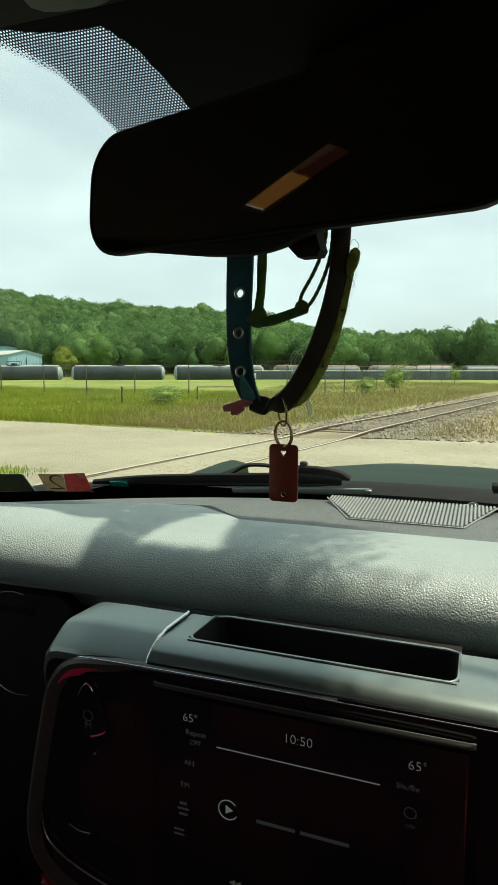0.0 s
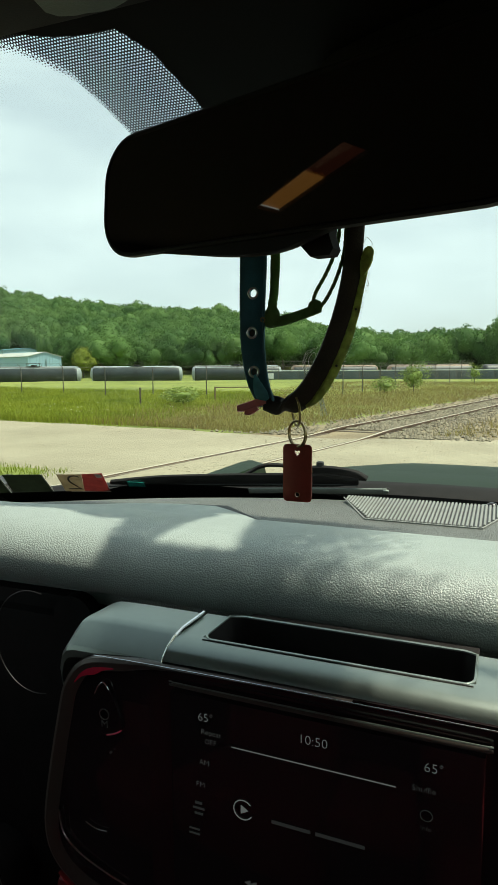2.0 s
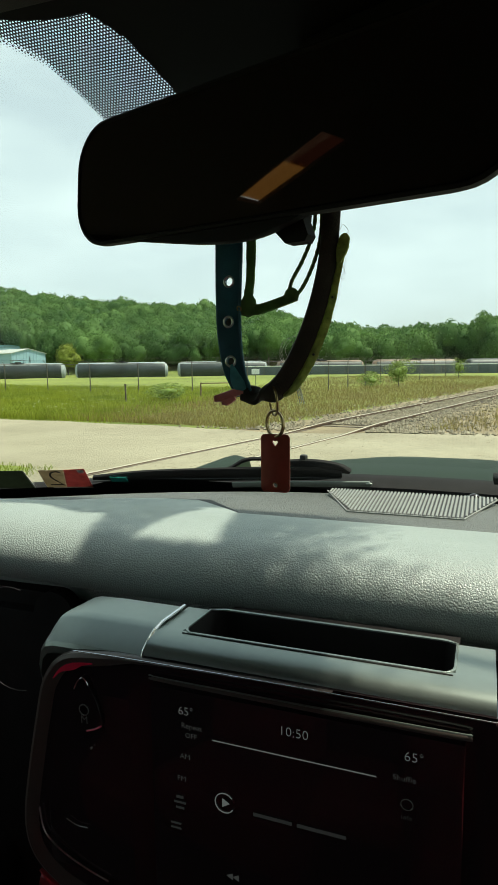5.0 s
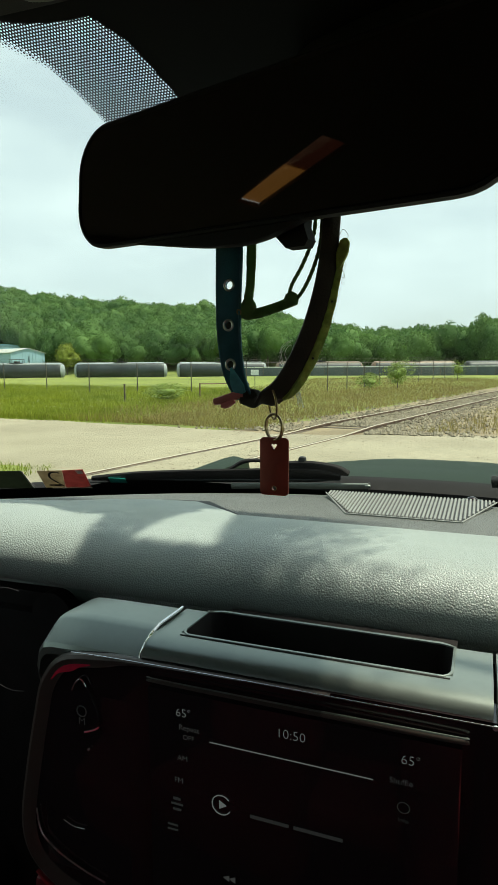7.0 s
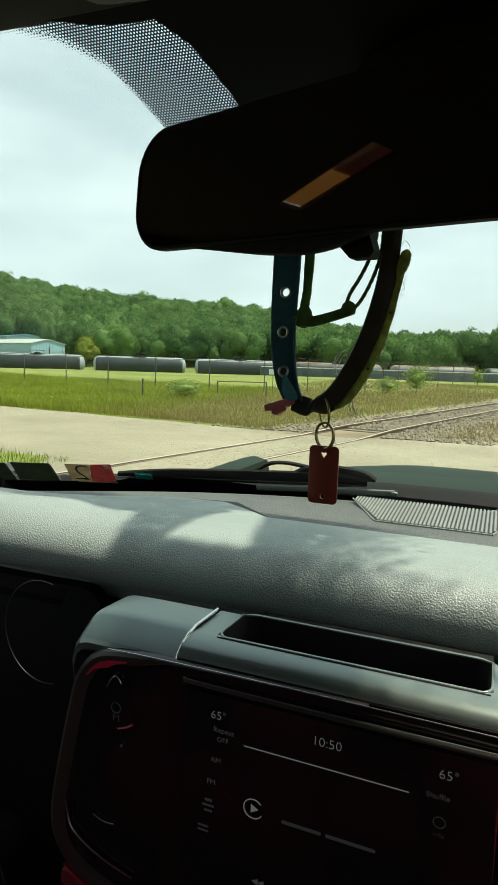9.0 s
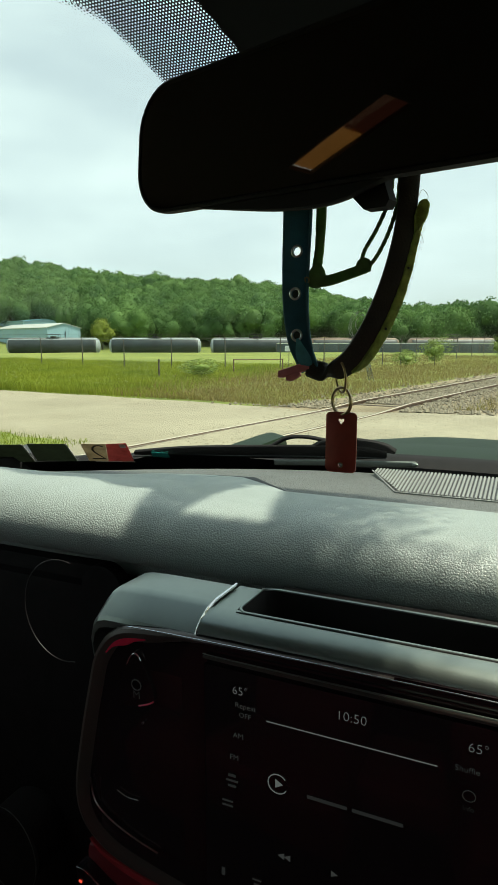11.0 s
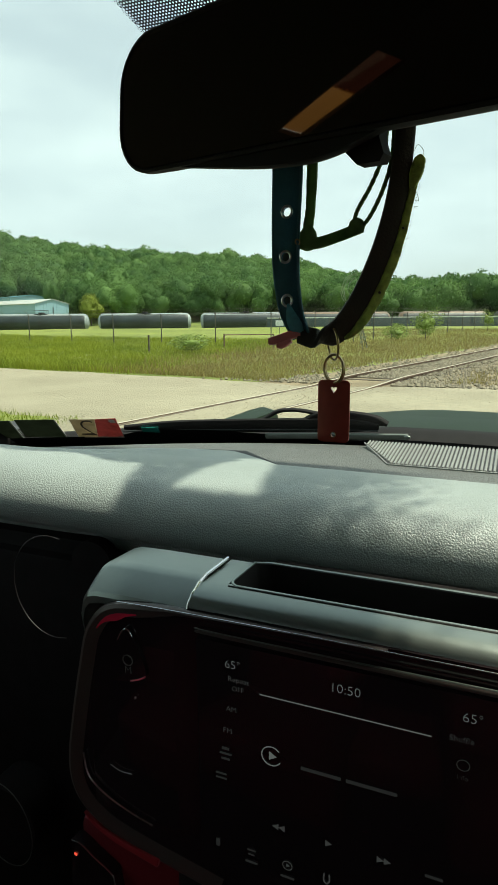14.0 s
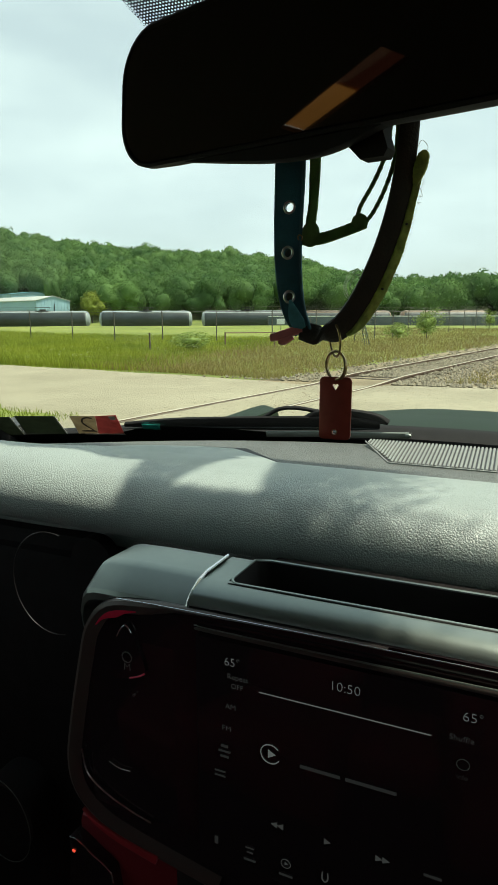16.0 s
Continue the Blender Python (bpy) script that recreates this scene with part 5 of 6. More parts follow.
# ---------------------------------------------------------------- centre panel
def build_centre():
    base = Vector((0, 0.405, 1.2))
    c = thing("centre_console_panel", "satin grey centre panel with open tray and black touchscreen", "console", base)

    def cp(name, bm, mat, label="", parent=None, angle=35):
        return dpart(name, bm, mat, label, parent or c, angle, base)

    front = [(0.436, 1.503), (0.428, 1.5026), (0.420, 1.5016), (0.4140, 1.4996), (0.4100, 1.4968), (0.4085, 1.4940), (0.4080, 1.4915), (0.436, 1.474)]
    whole = [(0.492, 1.490), (0.488, 1.5005)] + front[:-1] + [(0.42, 1.474), (0.492, 1.474)]
    cp("trim", prism(whole, -0.1245, -0.1035, 2), M_SILVER)
    cp("trim", prism(whole, 0.1075, 0.134, 2), M_SILVER)
    cp("trim", prism(front, -0.1035, 0.1075, 2), M_SILVER)
    # rear piece coloured black to stand for the shade under the pad's nose
    cp("rear_trim", prism([(0.55, 1.480), (0.503, 1.488), (0.503, 1.474), (0.55, 1.474)], -0.1035, 0.1075, 1), M_HOUSING, "strip behind the tray, black for the shade under the pad")
    cp("trim", prism(whole, 0.1365, 0.40, 2), M_SILVER)
    # left end piece slopes down towards the wheel
    prof = [(0.484, 1.490), (0.480, 1.5035), (0.44, 1.5055), (0.4315, 1.5048), (0.4285, 1.5035), (0.4085, 1.4905), (0.4068, 1.4870), (0.409, 1.480), (0.42, 1.474), (0.484, 1.474)]
    rings = []
    for x, k in ((-0.1265, 0.0), (-0.185, 0.0), (-0.212, 0.001), (-0.221, 0.004), (-0.229, 0.012), (-0.238, 0.028), (-0.250, 0.066)):
        rings.append([(x, y + k * 0.30 + (0.012 if j > 1 else 0) * (k / 0.06), z - k) for j, (y, z) in enumerate(prof)])
    cp("end_trim", loft(rings), M_SILVER, "satin grey end trim", angle=22)
    path = [(0.4070, 1.4880), (0.4095, 1.4930), (0.4172, 1.4988), (0.4290, 1.5035), (0.44, 1.5055), (0.482, 1.5040)]
    div = bmesh.new()
    for p, q in zip(path, path[1:]):
        rod((-0.1255, *p), (-0.1255, *q), 0.0015, sides=6, bm=div)
    cp("divider", div, M_BRIGHT, "bright divider strip")
    # tray
    tray = cp("tray", box((0.206, 0.070, 0.003), (0.002, 0.469, 1.462)), M_HOUSING, "open black storage tray")
    ring_o, ring_i = outline_round(0.212, 0.070, 0.012, 5, 0.002, 0.467), outline_round(0.2080, 0.0660, 0.0110, 5, 0.002, 0.467)
    bm = bmesh.new()
    dip = lambda y: -0.006 * ease(0.480, 0.501, y)
    loft([[(x, y, 1.492) for x, y in ring_o], [(x, y, 1.5031 + dip(y)) for x, y in ring_o], [(x * 0.996, y * 0.999 + 0.0005, 1.5037 + dip(y)) for x, y in ring_o], [(x * 0.990, y * 0.997 + 0.0014, 1.5038 + dip(y)) for x, y in ring_o], [(x, y, 1.5032 + dip(y)) for x, y in ring_i], [(x, y, 1.5020 + dip(y)) for x, y in ring_i]], bm, caps=False)
    cp("rim", bm, M_SILVER, "satin grey tray rim", tray, 60)
    cp("groove", cord([(-0.1020, 0.4318, 1.5030), (-0.05, 0.4315, 1.5030), (0.05, 0.4315, 1.5030), (0.1060, 0.4318, 1.5030)], 0.0006, 20, 6), M_BLACK, "dark groove round the rim", tray)
    bm = bmesh.new()
    loft([[(x, y, 1.5020 + dip(y)) for x, y in ring_i], [(x * 0.97, y, 1.463) for x, y in ring_i]], bm, caps=False)
    cp("inner_wall", bm, M_HOUSING, "", tray)

    # black surround with large rounded corners at the driver's end
    def rim(k):
        pts = glide([(0.30, 1.4918, 0), (0.10, 1.4915, 0), (-0.10, 1.4906, 0), (-0.16, 1.4895, 0), (-0.198, 1.483, 0), (-0.219, 1.460, 0), (-0.229, 1.425, 0), (-0.241, 1.37, 0), (-0.248, 1.325, 0), (-0.243, 1.295, 0), (-0.224, 1.2745, 0), (-0.19, 1.2605, 0), (-0.10, 1.243, 0)], 46)
        mid = Vector((-0.05, 1.37, 0))
        out = []
        for i, p in enumerate(pts):
            d = (pts[min(i + 1, 45)] - pts[max(i - 1, 0)]).normalized()
            n = Vector((-d.y, d.x, 0))
            n = n if n.dot(mid - p) > 0 else -n
            out.append(p + n * k)
        return out
    outer = rim(0.0) + [Vector((0.30, 1.22, 0))]
    bm = bmesh.new()
    loft([[(p.x, 0.430, p.y) for p in outer], [(p.x, 0.4055, p.y) for p in outer]], bm)
    sur = cp("surround", bm, M_GLOSS, "gloss black surround")
    bm = bmesh.new()
    prof = ((0.0, 0.4055), (0.001, 0.402), (0.004, 0.4005), (0.010, 0.4018), (0.014, 0.4058))
    edge = rim(0.0)
    loft([[(q.x, y, q.y) for q in (a.lerp(b, ease(5, 13, i)) for i, (a, b) in enumerate(zip(edge, rim(k))) if i > 4)] for k, y in prof], bm, caps=False, closed=False)
    cp("rim", bm, M_RIM, "dark satin rim", sur)
    inner = rim(0.0145)
    cp("chrome_edge", cord([(-0.231, 0.4030, 1.337), (-0.2285, 0.4030, 1.320), (-0.2225, 0.4030, 1.3105), (-0.207, 0.4030, 1.3005), (-0.184, 0.4030, 1.292), (-0.163, 0.4030, 1.2868)], 0.0007, 40, 8), M_CHROME, "thin bright edge", sur)
    # red strip painted in for the reflection at the surround's corner
    cp("red_reflection", strap([(p.x, 0.4025, p.y) for p in rim(0.009)[12:19]], (0.002, 0.006, 0.012, 0.012, 0.008, 0.004, 0.002), 0.002, (0.5, 0, 1), 12), M_REDGLOW, "red strip painted for a reflection on the rim", sur)
    # driver's vent: dark vanes and the rounded triangular tab
    vent = cp("air_vent", box((0.085, 0.003, 0.165), (-0.180, 0.4068, 1.37), 0.001), M_GLOSS, "dark air vent beside the screen", sur)
    tri = glide([(-0.1785, 1.4665, 0), (-0.170, 1.452, 0), (-0.1625, 1.431, 0), (-0.167, 1.424, 0), (-0.182, 1.4185, 0), (-0.194, 1.417, 0), (-0.197, 1.424, 0), (-0.1905, 1.448, 0), (-0.1785, 1.4665, 0)], 40)
    cp("tab_edge", cord([(x, 0.4025, z) for x, z in ((-0.1880, 1.4545), (-0.1845, 1.4615), (-0.1805, 1.4652), (-0.1768, 1.4640), (-0.1745, 1.4600))], 0.0006, 20, 8), M_BRIGHT, "bright edge of the vent tab", vent)
    cp("tab_edge", cord([(p.x, 0.4025, p.y) for p in tri[12:19]], 0.0008, 14, 6), M_REDGLOW, "red edge of the vent tab", vent)
    bm = bmesh.new()
    loft([[(p.x, 0.405, p.y) for p in tri[:-1]], [(p.x, 0.4025, p.y) for p in tri[:-1]]], bm)
    cp("tab", bm, M_GLOSS, "gloss black vent tab", vent)
    cp("tab_mark", ring((-0.179, 0.4020, 1.438), (0, 1, 0), 0.0045, 0.0005, 20, 6), M_PANEL, "faint round mark", vent)
    # letter borrows the screen text's faint glow so that it shows
    words("M", 0.0095, M_TEXT_FAINT, (-0.179, 0.4020 - base.y, 1.4262 - base.z), vent, "tab_letter", "CENTER")
    cp("arc", cord([(-0.203, 0.4035, 1.3335), (-0.193, 0.4035, 1.3300), (-0.182, 0.4035, 1.3305)], 0.0004, 12, 6), M_CHROME, "thin bright arc", vent)
    cp("pin", rod((-0.174, 0.4035, 1.405), (-0.174, 0.402, 1.405), 0.0009), M_CHROME, "", vent)
    # screen
    scr = cp("touchscreen", box((0.232, 0.004, 0.195), (0.0, 0.4035, 1.374), 0.0015), M_GLOSS, "black touchscreen showing a dim white menu")
    bez = strap([(-0.116, 0.4030, 1.4792), (-0.105, 0.4005, 1.4796), (0.0, 0.3995, 1.4798), (0.108, 0.4005, 1.4798), (0.119, 0.4030, 1.4794)], (0.0003, 0.0008, 0.0012, 0.0014, 0.0006), 0.0016, (0, 0.4, 1), 24)
    cp("bezel_band", strap([(-0.116, 0.4032, 1.4764), (-0.105, 0.4016, 1.4768), (0.0, 0.4010, 1.4768), (0.108, 0.4016, 1.4766), (0.119, 0.4032, 1.4764)], (0.0005, 0.0024, 0.0032, 0.0034, 0.001), 0.0015, (0, 0.3, 1), 24), M_RIM, "grey lower face of the bezel")
    cp("bezel_strip", bez, M_SILVER, "satin bezel strip above the screen")
    cp("chrome_line", cord([(-0.185, 0.4000, 1.4890), (-0.15, 0.4000, 1.4902), (-0.10, 0.4000, 1.4910), (0.0, 0.4000, 1.4918), (0.30, 0.4000, 1.4920)], 0.0005, 40, 8), M_BRIGHT)
    cp("chrome_stud", rod((0.1352, 0.4015, 1.4908), (0.1352, 0.4000, 1.4908), 0.0017, sides=8), M_CHROME)
    Y = 0.4010

    def put(text, size, x, z, mat, name="text", align="CENTER"):
        words(text, size, mat, (x, Y - base.y, z - base.z), scr, name, align)

    put("65°", 0.0096, -0.0850, 1.4525, M_TEXT, "temperature_text")
    put("65°", 0.0096, 0.0840, 1.4532, M_TEXT, "temperature_text")
    put("10:50", 0.0101, 0.0005, 1.4530, M_TEXT, "clock_text")
    put("Repeat", 0.0062, -0.0805, 1.4420, M_TEXT_DIM)
    put("OFF", 0.0058, -0.0810, 1.4345, M_TEXT_DIM)
    put("AM", 0.0063, -0.0865, 1.4165, M_TEXT_DIM)
    put("FM", 0.0063, -0.0900, 1.3975, M_TEXT_DIM)
    put("Shuffle", 0.0060, 0.0780, 1.4380, M_TEXT_DIM)
    put("Info", 0.0050, 0.0800, 1.4105, M_TEXT_FAINT)
    cp("rule", box((0.1225, 0.0005, 0.0007), (-0.0020, Y, 1.4370)), M_TEXT, "", scr)
    # round play mark
    cp("play_ring", cord([(-0.0540 + 0.0078 * math.cos(a), Y, 1.3880 + 0.0078 * math.sin(a)) for a in (0.7 + 0.42 * k for k in range(13))], 0.00045, 40, 5), M_TEXT, "", scr)
    bm = bmesh.new()
    loft([[(-0.0560, y, 1.3915), (-0.0560, y, 1.3845), (-0.0500, y, 1.3880)] for y in (Y, Y + 0.0004)], bm)
    cp("play_mark", bm, M_TEXT, "", scr)
    # media line shown as plain bars
    x = -0.031
    for w in (0.0300, None, 0.0360):
        if w is None:
            x += 0.0038
            continue
        cp("line_bar", box((w, 0.0004, 0.0026), (x + w / 2, Y, 1.3852)), M_TEXT_FAINT, "plain bar in place of a name", scr)
        x += w
    # transport marks and the lower bar
    def tri_mark(x, z, s, flip=1, mat=None):
        bm = bmesh.new()
        loft([[(x - flip * s, y, z + s), (x - flip * s, y, z - s), (x + flip * s, y, z)] for y in (Y, Y + 0.0004)], bm)
        cp("transport_mark", bm, mat or M_TEXT_DIM, "", scr)
    for x, z, f in ((-0.051, 1.328, -1), (-0.046, 1.328, -1), (-0.009, 1.328, 1), (0.029, 1.3285, 1), (0.034, 1.3285, 1)):
        tri_mark(x, z, 0.0025, f)
    for x, z, w, h in ((-0.092, 1.3835, 0.006, 0.0022), (-0.092, 1.379, 0.010, 0.0016), (-0.092, 1.3745, 0.007, 0.0018), (-0.096, 1.3605, 0.009, 0.0014), (-0.096, 1.3565, 0.009, 0.0014),
                       (-0.100, 1.296, 0.003, 0.007), (-0.071, 1.299, 0.007, 0.0012), (-0.071, 1.295, 0.005, 0.0012), (-0.071, 1.288, 0.010, 0.0018), (-0.041, 1.286, 0.011, 0.0018), (0.066, 1.3285, 0.012, 0.0020), (0.030, 1.287, 0.010, 0.0018)):
        cp("plain_bar", box((w, 0.0004, h), (x, Y, z)), M_TEXT_FAINT, "", scr)
    cp("info_ring", ring((0.0800, Y, 1.4215), (0, 1, 0), 0.0040, 0.0003, 20, 5), M_TEXT_FAINT, "", scr)
    cp("app_ring", ring((-0.0410, Y, 1.2965), (0, 1, 0), 0.0038, 0.0003, 20, 5), M_TEXT_DIM, "", scr)
    bm = cord([(-0.0120, Y, 1.3010), (-0.0122, Y, 1.2955), (-0.0100, Y, 1.2930), (-0.0078, Y, 1.2955), (-0.0080, Y, 1.3010)], 0.0006, 14, 5)
    cp("seat_mark", bm, M_TEXT_DIM, "", scr)
    tri_mark(-0.0405, 1.2965, 0.0014)
    # red trim below the surround
    cp("red_trim", strap([(-0.232, 0.4010, 1.279), (-0.220, 0.4005, 1.2708), (-0.199, 0.4000, 1.2632), (-0.176, 0.4000, 1.2585), (-0.156, 0.4000, 1.2550)], (0.0008, 0.003, 0.005, 0.006, 0.007), 0.005, (0, 0.3, 1), 16), M_RED, "red painted trim edge")
    cp("red_panel", box((0.105, 0.02, 0.15), (-0.198, 0.425, 1.180), 0.008), M_RED_DARK, "dark red painted lower panel")
    cp("lower_stack", box((0.40, 0.05, 0.34), (0.05, 0.44, 1.07), 0.01), M_BLACK, "black lower console")
    return c


centre_panel = build_centre()


def build_switch():
    s = thing("switch_plate", "gloss black switch plate with chrome edge and red light", "switch", (-0.229, 0.404, 1.19))
    B = Vector((-0.229, 0.404, 1.19))
    o = glide([(-0.2515, 1.240, 0), (-0.241, 1.239, 0), (-0.227, 1.230, 0), (-0.211, 1.221, 0), (-0.206, 1.212, 0), (-0.2065, 1.17, 0), (-0.2535, 1.16, 0), (-0.2545, 1.20, 0), (-0.2515, 1.236, 0)], 34)
    bm = bmesh.new()
    loft([[(p.x, y, p.y) for p in o[:-1]] for y in (0.416, 0.4035)], bm)
    plate = dpart("plate", bm, M_GLOSS, "", s, base=B)
    dpart("chrome_edge", cord([(p.x, 0.4030, p.y) for p in o[:18]], 0.0007, 24, 8), M_BRIGHT, "thin bright edge", plate, base=B)
    dpart("indicator", box((0.0030, 0.001, 0.0020), (-0.2478, 0.4028, 1.2260), turn=Matrix.Rotation(0.2, 4, "Y")), M_LED, "lit red indicator", plate, base=B)


build_switch()


def build_cluster():
    B = Vector((-0.40, 0.52, 1.40))
    c = thing("instrument_cluster", "unlit black instrument cluster under the dash hood", "instrument cluster", B)
    dpart("housing", box((0.38, 0.04, 0.15), (-0.52, 0.600, 1.38), 0.02), M_HOUSING, "", c, base=B)
    dpart("gauge_rim", cord([(-0.339 + 0.052 * math.cos(radians(a)), 0.500, 1.432 + 0.0572 * math.sin(radians(a))) for a in range(75, 300, 15)], 0.0005, 40, 6), M_BLACK, "thin dark gauge rim", c, base=B)
    dpart("gauge_face", rod((-0.339, 0.566, 1.432), (-0.339, 0.585, 1.432), 0.028, sides=32), M_HOUSING, "black gauge face", c, base=B)
    k = thing("ignition_knob", "round black control knob on the lower dash", "knob", (-0.455, 0.515, 1.091))
    part("rim", ring((0, -0.004, 0), (0.1, 1, 0), 0.050, 0.0006, 36, 6, squash=1.15), M_PANEL, k)
    part("face", rod((0, -0.002, 0), (0, 0.055, 0), 0.048, sides=32), M_HOUSING, k)


build_cluster()


# ---------------------------------------------------------------- mirror
def build_mirror():
    m = thing("rear_view_mirror", "black rear-view mirror on a windscreen stalk", "mirror", (-0.0137, 0.3545, 1.8412))
    m.rotation_euler = (radians(-3), radians(2.0), radians(-19))
    W, H = 0.320, 0.0855

    def shell(y, scale=1.0, r=0.030, grow=0.0):
        return [(x * scale, y, z * scale) for x, z in outline_round(W + grow, H + grow, r, 8)]
    part("housing", loft([shell(0.001, 1, 0.030, -0.006), shell(-0.0015, 1, 0.030, -0.003), shell(-0.001, 1, 0.031), shell(0.005, 0.995, 0.031), shell(0.016, 0.92), shell(0.030, 0.78), shell(0.044, 0.5), shell(0.048, 0.3)]), M_HOUSING, m)
    lip = [(-0.122, 0.0008), (-0.100, -0.0018), (-0.075, -0.0050), (-0.040, -0.0092), (-0.015, -0.0108), (0.003, -0.0106), (0.018, -0.0085), (0.034, -0.0042), (0.050, 0.0008)]
    low = [(p.x, p.y) for p in glide([(x, z, 0) for x, z in lip], 30)]
    part("lower_lip", loft([[(-0.036 + (x + 0.036) * w, y, -H / 2 + 0.002 + up + z * k) for x, z in low] + [(0.03, y, -H / 2 + 0.014), (-0.10, y, -H / 2 + 0.014)] for y, k, w, up in ((0.0015, 0.94, 1.0, 0.0), (0.003, 1.0, 1.0, 0.0), (0.010, 1.0, 0.96, 0.0008), (0.018, 0.8, 0.88, 0.003), (0.024, 0.5, 0.75, 0.006))]), M_HOUSING, m, "rounded lower lip of the housing")
    part("mirror_glass", loft([shell(-0.0005, 1, 0.028, -0.0065), shell(0.0015, 1, 0.028, -0.0065)]), M_MIRROR, m, "dark tinted mirror glass")
    part("stalk", rod((0.02, 0.05, 0.0), (0.055, 0.135, 0.085), 0.013, sides=14), M_BLACK, m)
    # sensor cover, out of sight behind the mirror, enlarged to shade the dash
    part("mount", box((0.18, 0.080, 0.050), (0.045, 0.132, 0.088), 0.015, Matrix.Rotation(radians(-30), 4, "X")), M_BLACK, m, "black sensor cover on the glass")
    prof = [(-0.0130, 0.020), (-0.0125, 0.004), (-0.002, -0.0055), (0.0115, -0.0055), (0.0135, -0.002), (0.0100, 0.006), (0.0100, 0.020)]
    part("tab", loft([[(0.0260 + x, y, -0.0485 + z) for x, z in prof] for y in (0.012, 0.020)]), M_HOUSING, m, "adjusting tab under the housing")


build_mirror()


# ---------------------------------------------------------------- collar and tag
def build_collar():
    y = 0.40
    B = Vector((-0.01, y, 1.86))
    c = thing("dog_collar", "worn blue and green webbing dog collar looped over the mirror", "collar", B)

    def cpt(name, bm, mat, label="", parent=None):
        return dpart(name, bm, mat, label, parent or c, 35, B)

    blue = [(-0.042, y, 1.87), (-0.0425, y, 1.80), (-0.0435, y, 1.762), (-0.0430, y, 1.735), (-0.0395, y, 1.712), (-0.0330, y, 1.6975)]
    s = cpt("blue_strap", strap(blue, (0.0185, 0.0185, 0.0175, 0.0165, 0.0150, 0.012), 0.0028, (1, 0.12, 0), 50), M_BLUE_STRAP, "dark blue coated webbing")
    for sg in (-1, 1):
        cpt("piping", cord([(p[0] + sg * w, y - 0.001, p[2]) for p, w in zip(blue, (0.0088, 0.0088, 0.0083, 0.0078, 0.0070, 0.0055))], 0.0011, 50, 8), M_BLUE_STRAP, "raised blue edge", s)
    for x, z in ((-0.0425, 1.7725), (-0.0433, 1.7460), (-0.0420, 1.7195)):
        cpt("eyelet", ring((x, y - 0.0022, z), (0.1, 1, 0), 0.0034, 0.0008, 28, 8), M_CHROME, "steel eyelet", s)
    cpt("lining", strap([(-0.0412, y - 0.0026, 1.7175), (-0.0385, y - 0.0030, 1.7090), (-0.0355, y - 0.0030, 1.7030), (-0.0335, y - 0.0026, 1.6995)], (0.0015, 0.0075, 0.0085, 0.0060), 0.0022, (1, 0.1, 0.3), 24, wobble=0.05, seed=4), M_LINING, "pale teal cloth lining showing at the end", s)
    cpt("inner_strap", strap([(-0.0436, y + 0.0065, 1.7560), (-0.0428, y + 0.0065, 1.7300), (-0.0405, y + 0.0060, 1.7130), (-0.0360, y + 0.0050, 1.7010)], (0.010, 0.012, 0.011, 0.008), 0.002, (1, 0.1, 0), 24), M_DARK_STRAP, "dark inner strap behind the eyelets")
    cut = bmesh.new()
    for x, z in ((-0.0425, 1.7725), (-0.0433, 1.7460), (-0.0420, 1.7195)):
        rod((x, y - 0.006, z), (x, y + 0.006, z), 0.0030, sides=18, bm=cut)
    bmesh.ops.translate(cut, vec=-B, verts=cut.verts)
    drill(s, cut)
    # the long worn band that hangs down and round to the buckle
    band = [(0.0275, y, 1.87), (0.0275, y, 1.825), (0.0262, y, 1.80), (0.0235, y, 1.775), (0.0165, y, 1.748), (0.0055, y, 1.722), (-0.007, y, 1.703), (-0.020, y, 1.696), (-0.034, y, 1.6985)]
    cpt("dark_band", strap(band, (0.011, 0.011, 0.0115, 0.0125, 0.0130, 0.0135, 0.0145, 0.0145, 0.012), 0.006, (1, 0.25, 0.12), 60), M_DARK_STRAP, "dark worn inner side of the band")
    edge = [(0.0335, y + 0.001, 1.789), (0.0300, y + 0.001, 1.772), (0.0237, y + 0.001, 1.746), (0.0135, y + 0.001, 1.7205), (0.0020, y + 0.001, 1.7025), (-0.006, y + 0.001, 1.6965)]
    g = cpt("green_band", strap([(p[0] + 0.0006, p[1] - 0.0006, p[2]) for p in edge], (0.0038, 0.0044, 0.0054, 0.0058, 0.0050, 0.002), 0.0036, (1, 0.4, 0.3), 60, wobble=0.10, seed=3), M_GREEN_STRAP, "frayed yellow-green outer side of the band")
    rnd = random.Random(8)
    fr = glide(edge, 60)
    hairs = bmesh.new()
    for k in range(150):
        p = fr[rnd.randrange(2, 58)] + Vector((0.0030, 0, -0.0012))
        d = Vector((rnd.uniform(0.2, 1), rnd.uniform(-0.4, 0.4), rnd.uniform(-0.6, 0.4))) * rnd.uniform(0.0008, 0.0028)
        rod(p, p + d, 0.00009, 0.00004, 3, hairs)
    cpt("frayed_threads", hairs, M_FUR, "loose pale threads", g)
    cpt("band_end", strap([(0.0318, y - 0.001, 1.7800), (0.0335, y - 0.001, 1.7865), (0.0350, y - 0.001, 1.7920), (0.0356, y - 0.001, 1.7955), (0.0358, y - 0.001, 1.7972)], (0.0030, 0.0068, 0.0072, 0.0060, 0.0022), 0.005, (1, 0.2, -0.2), 24, wobble=0.06), M_GREEN_STRAP, "frayed band end", g)
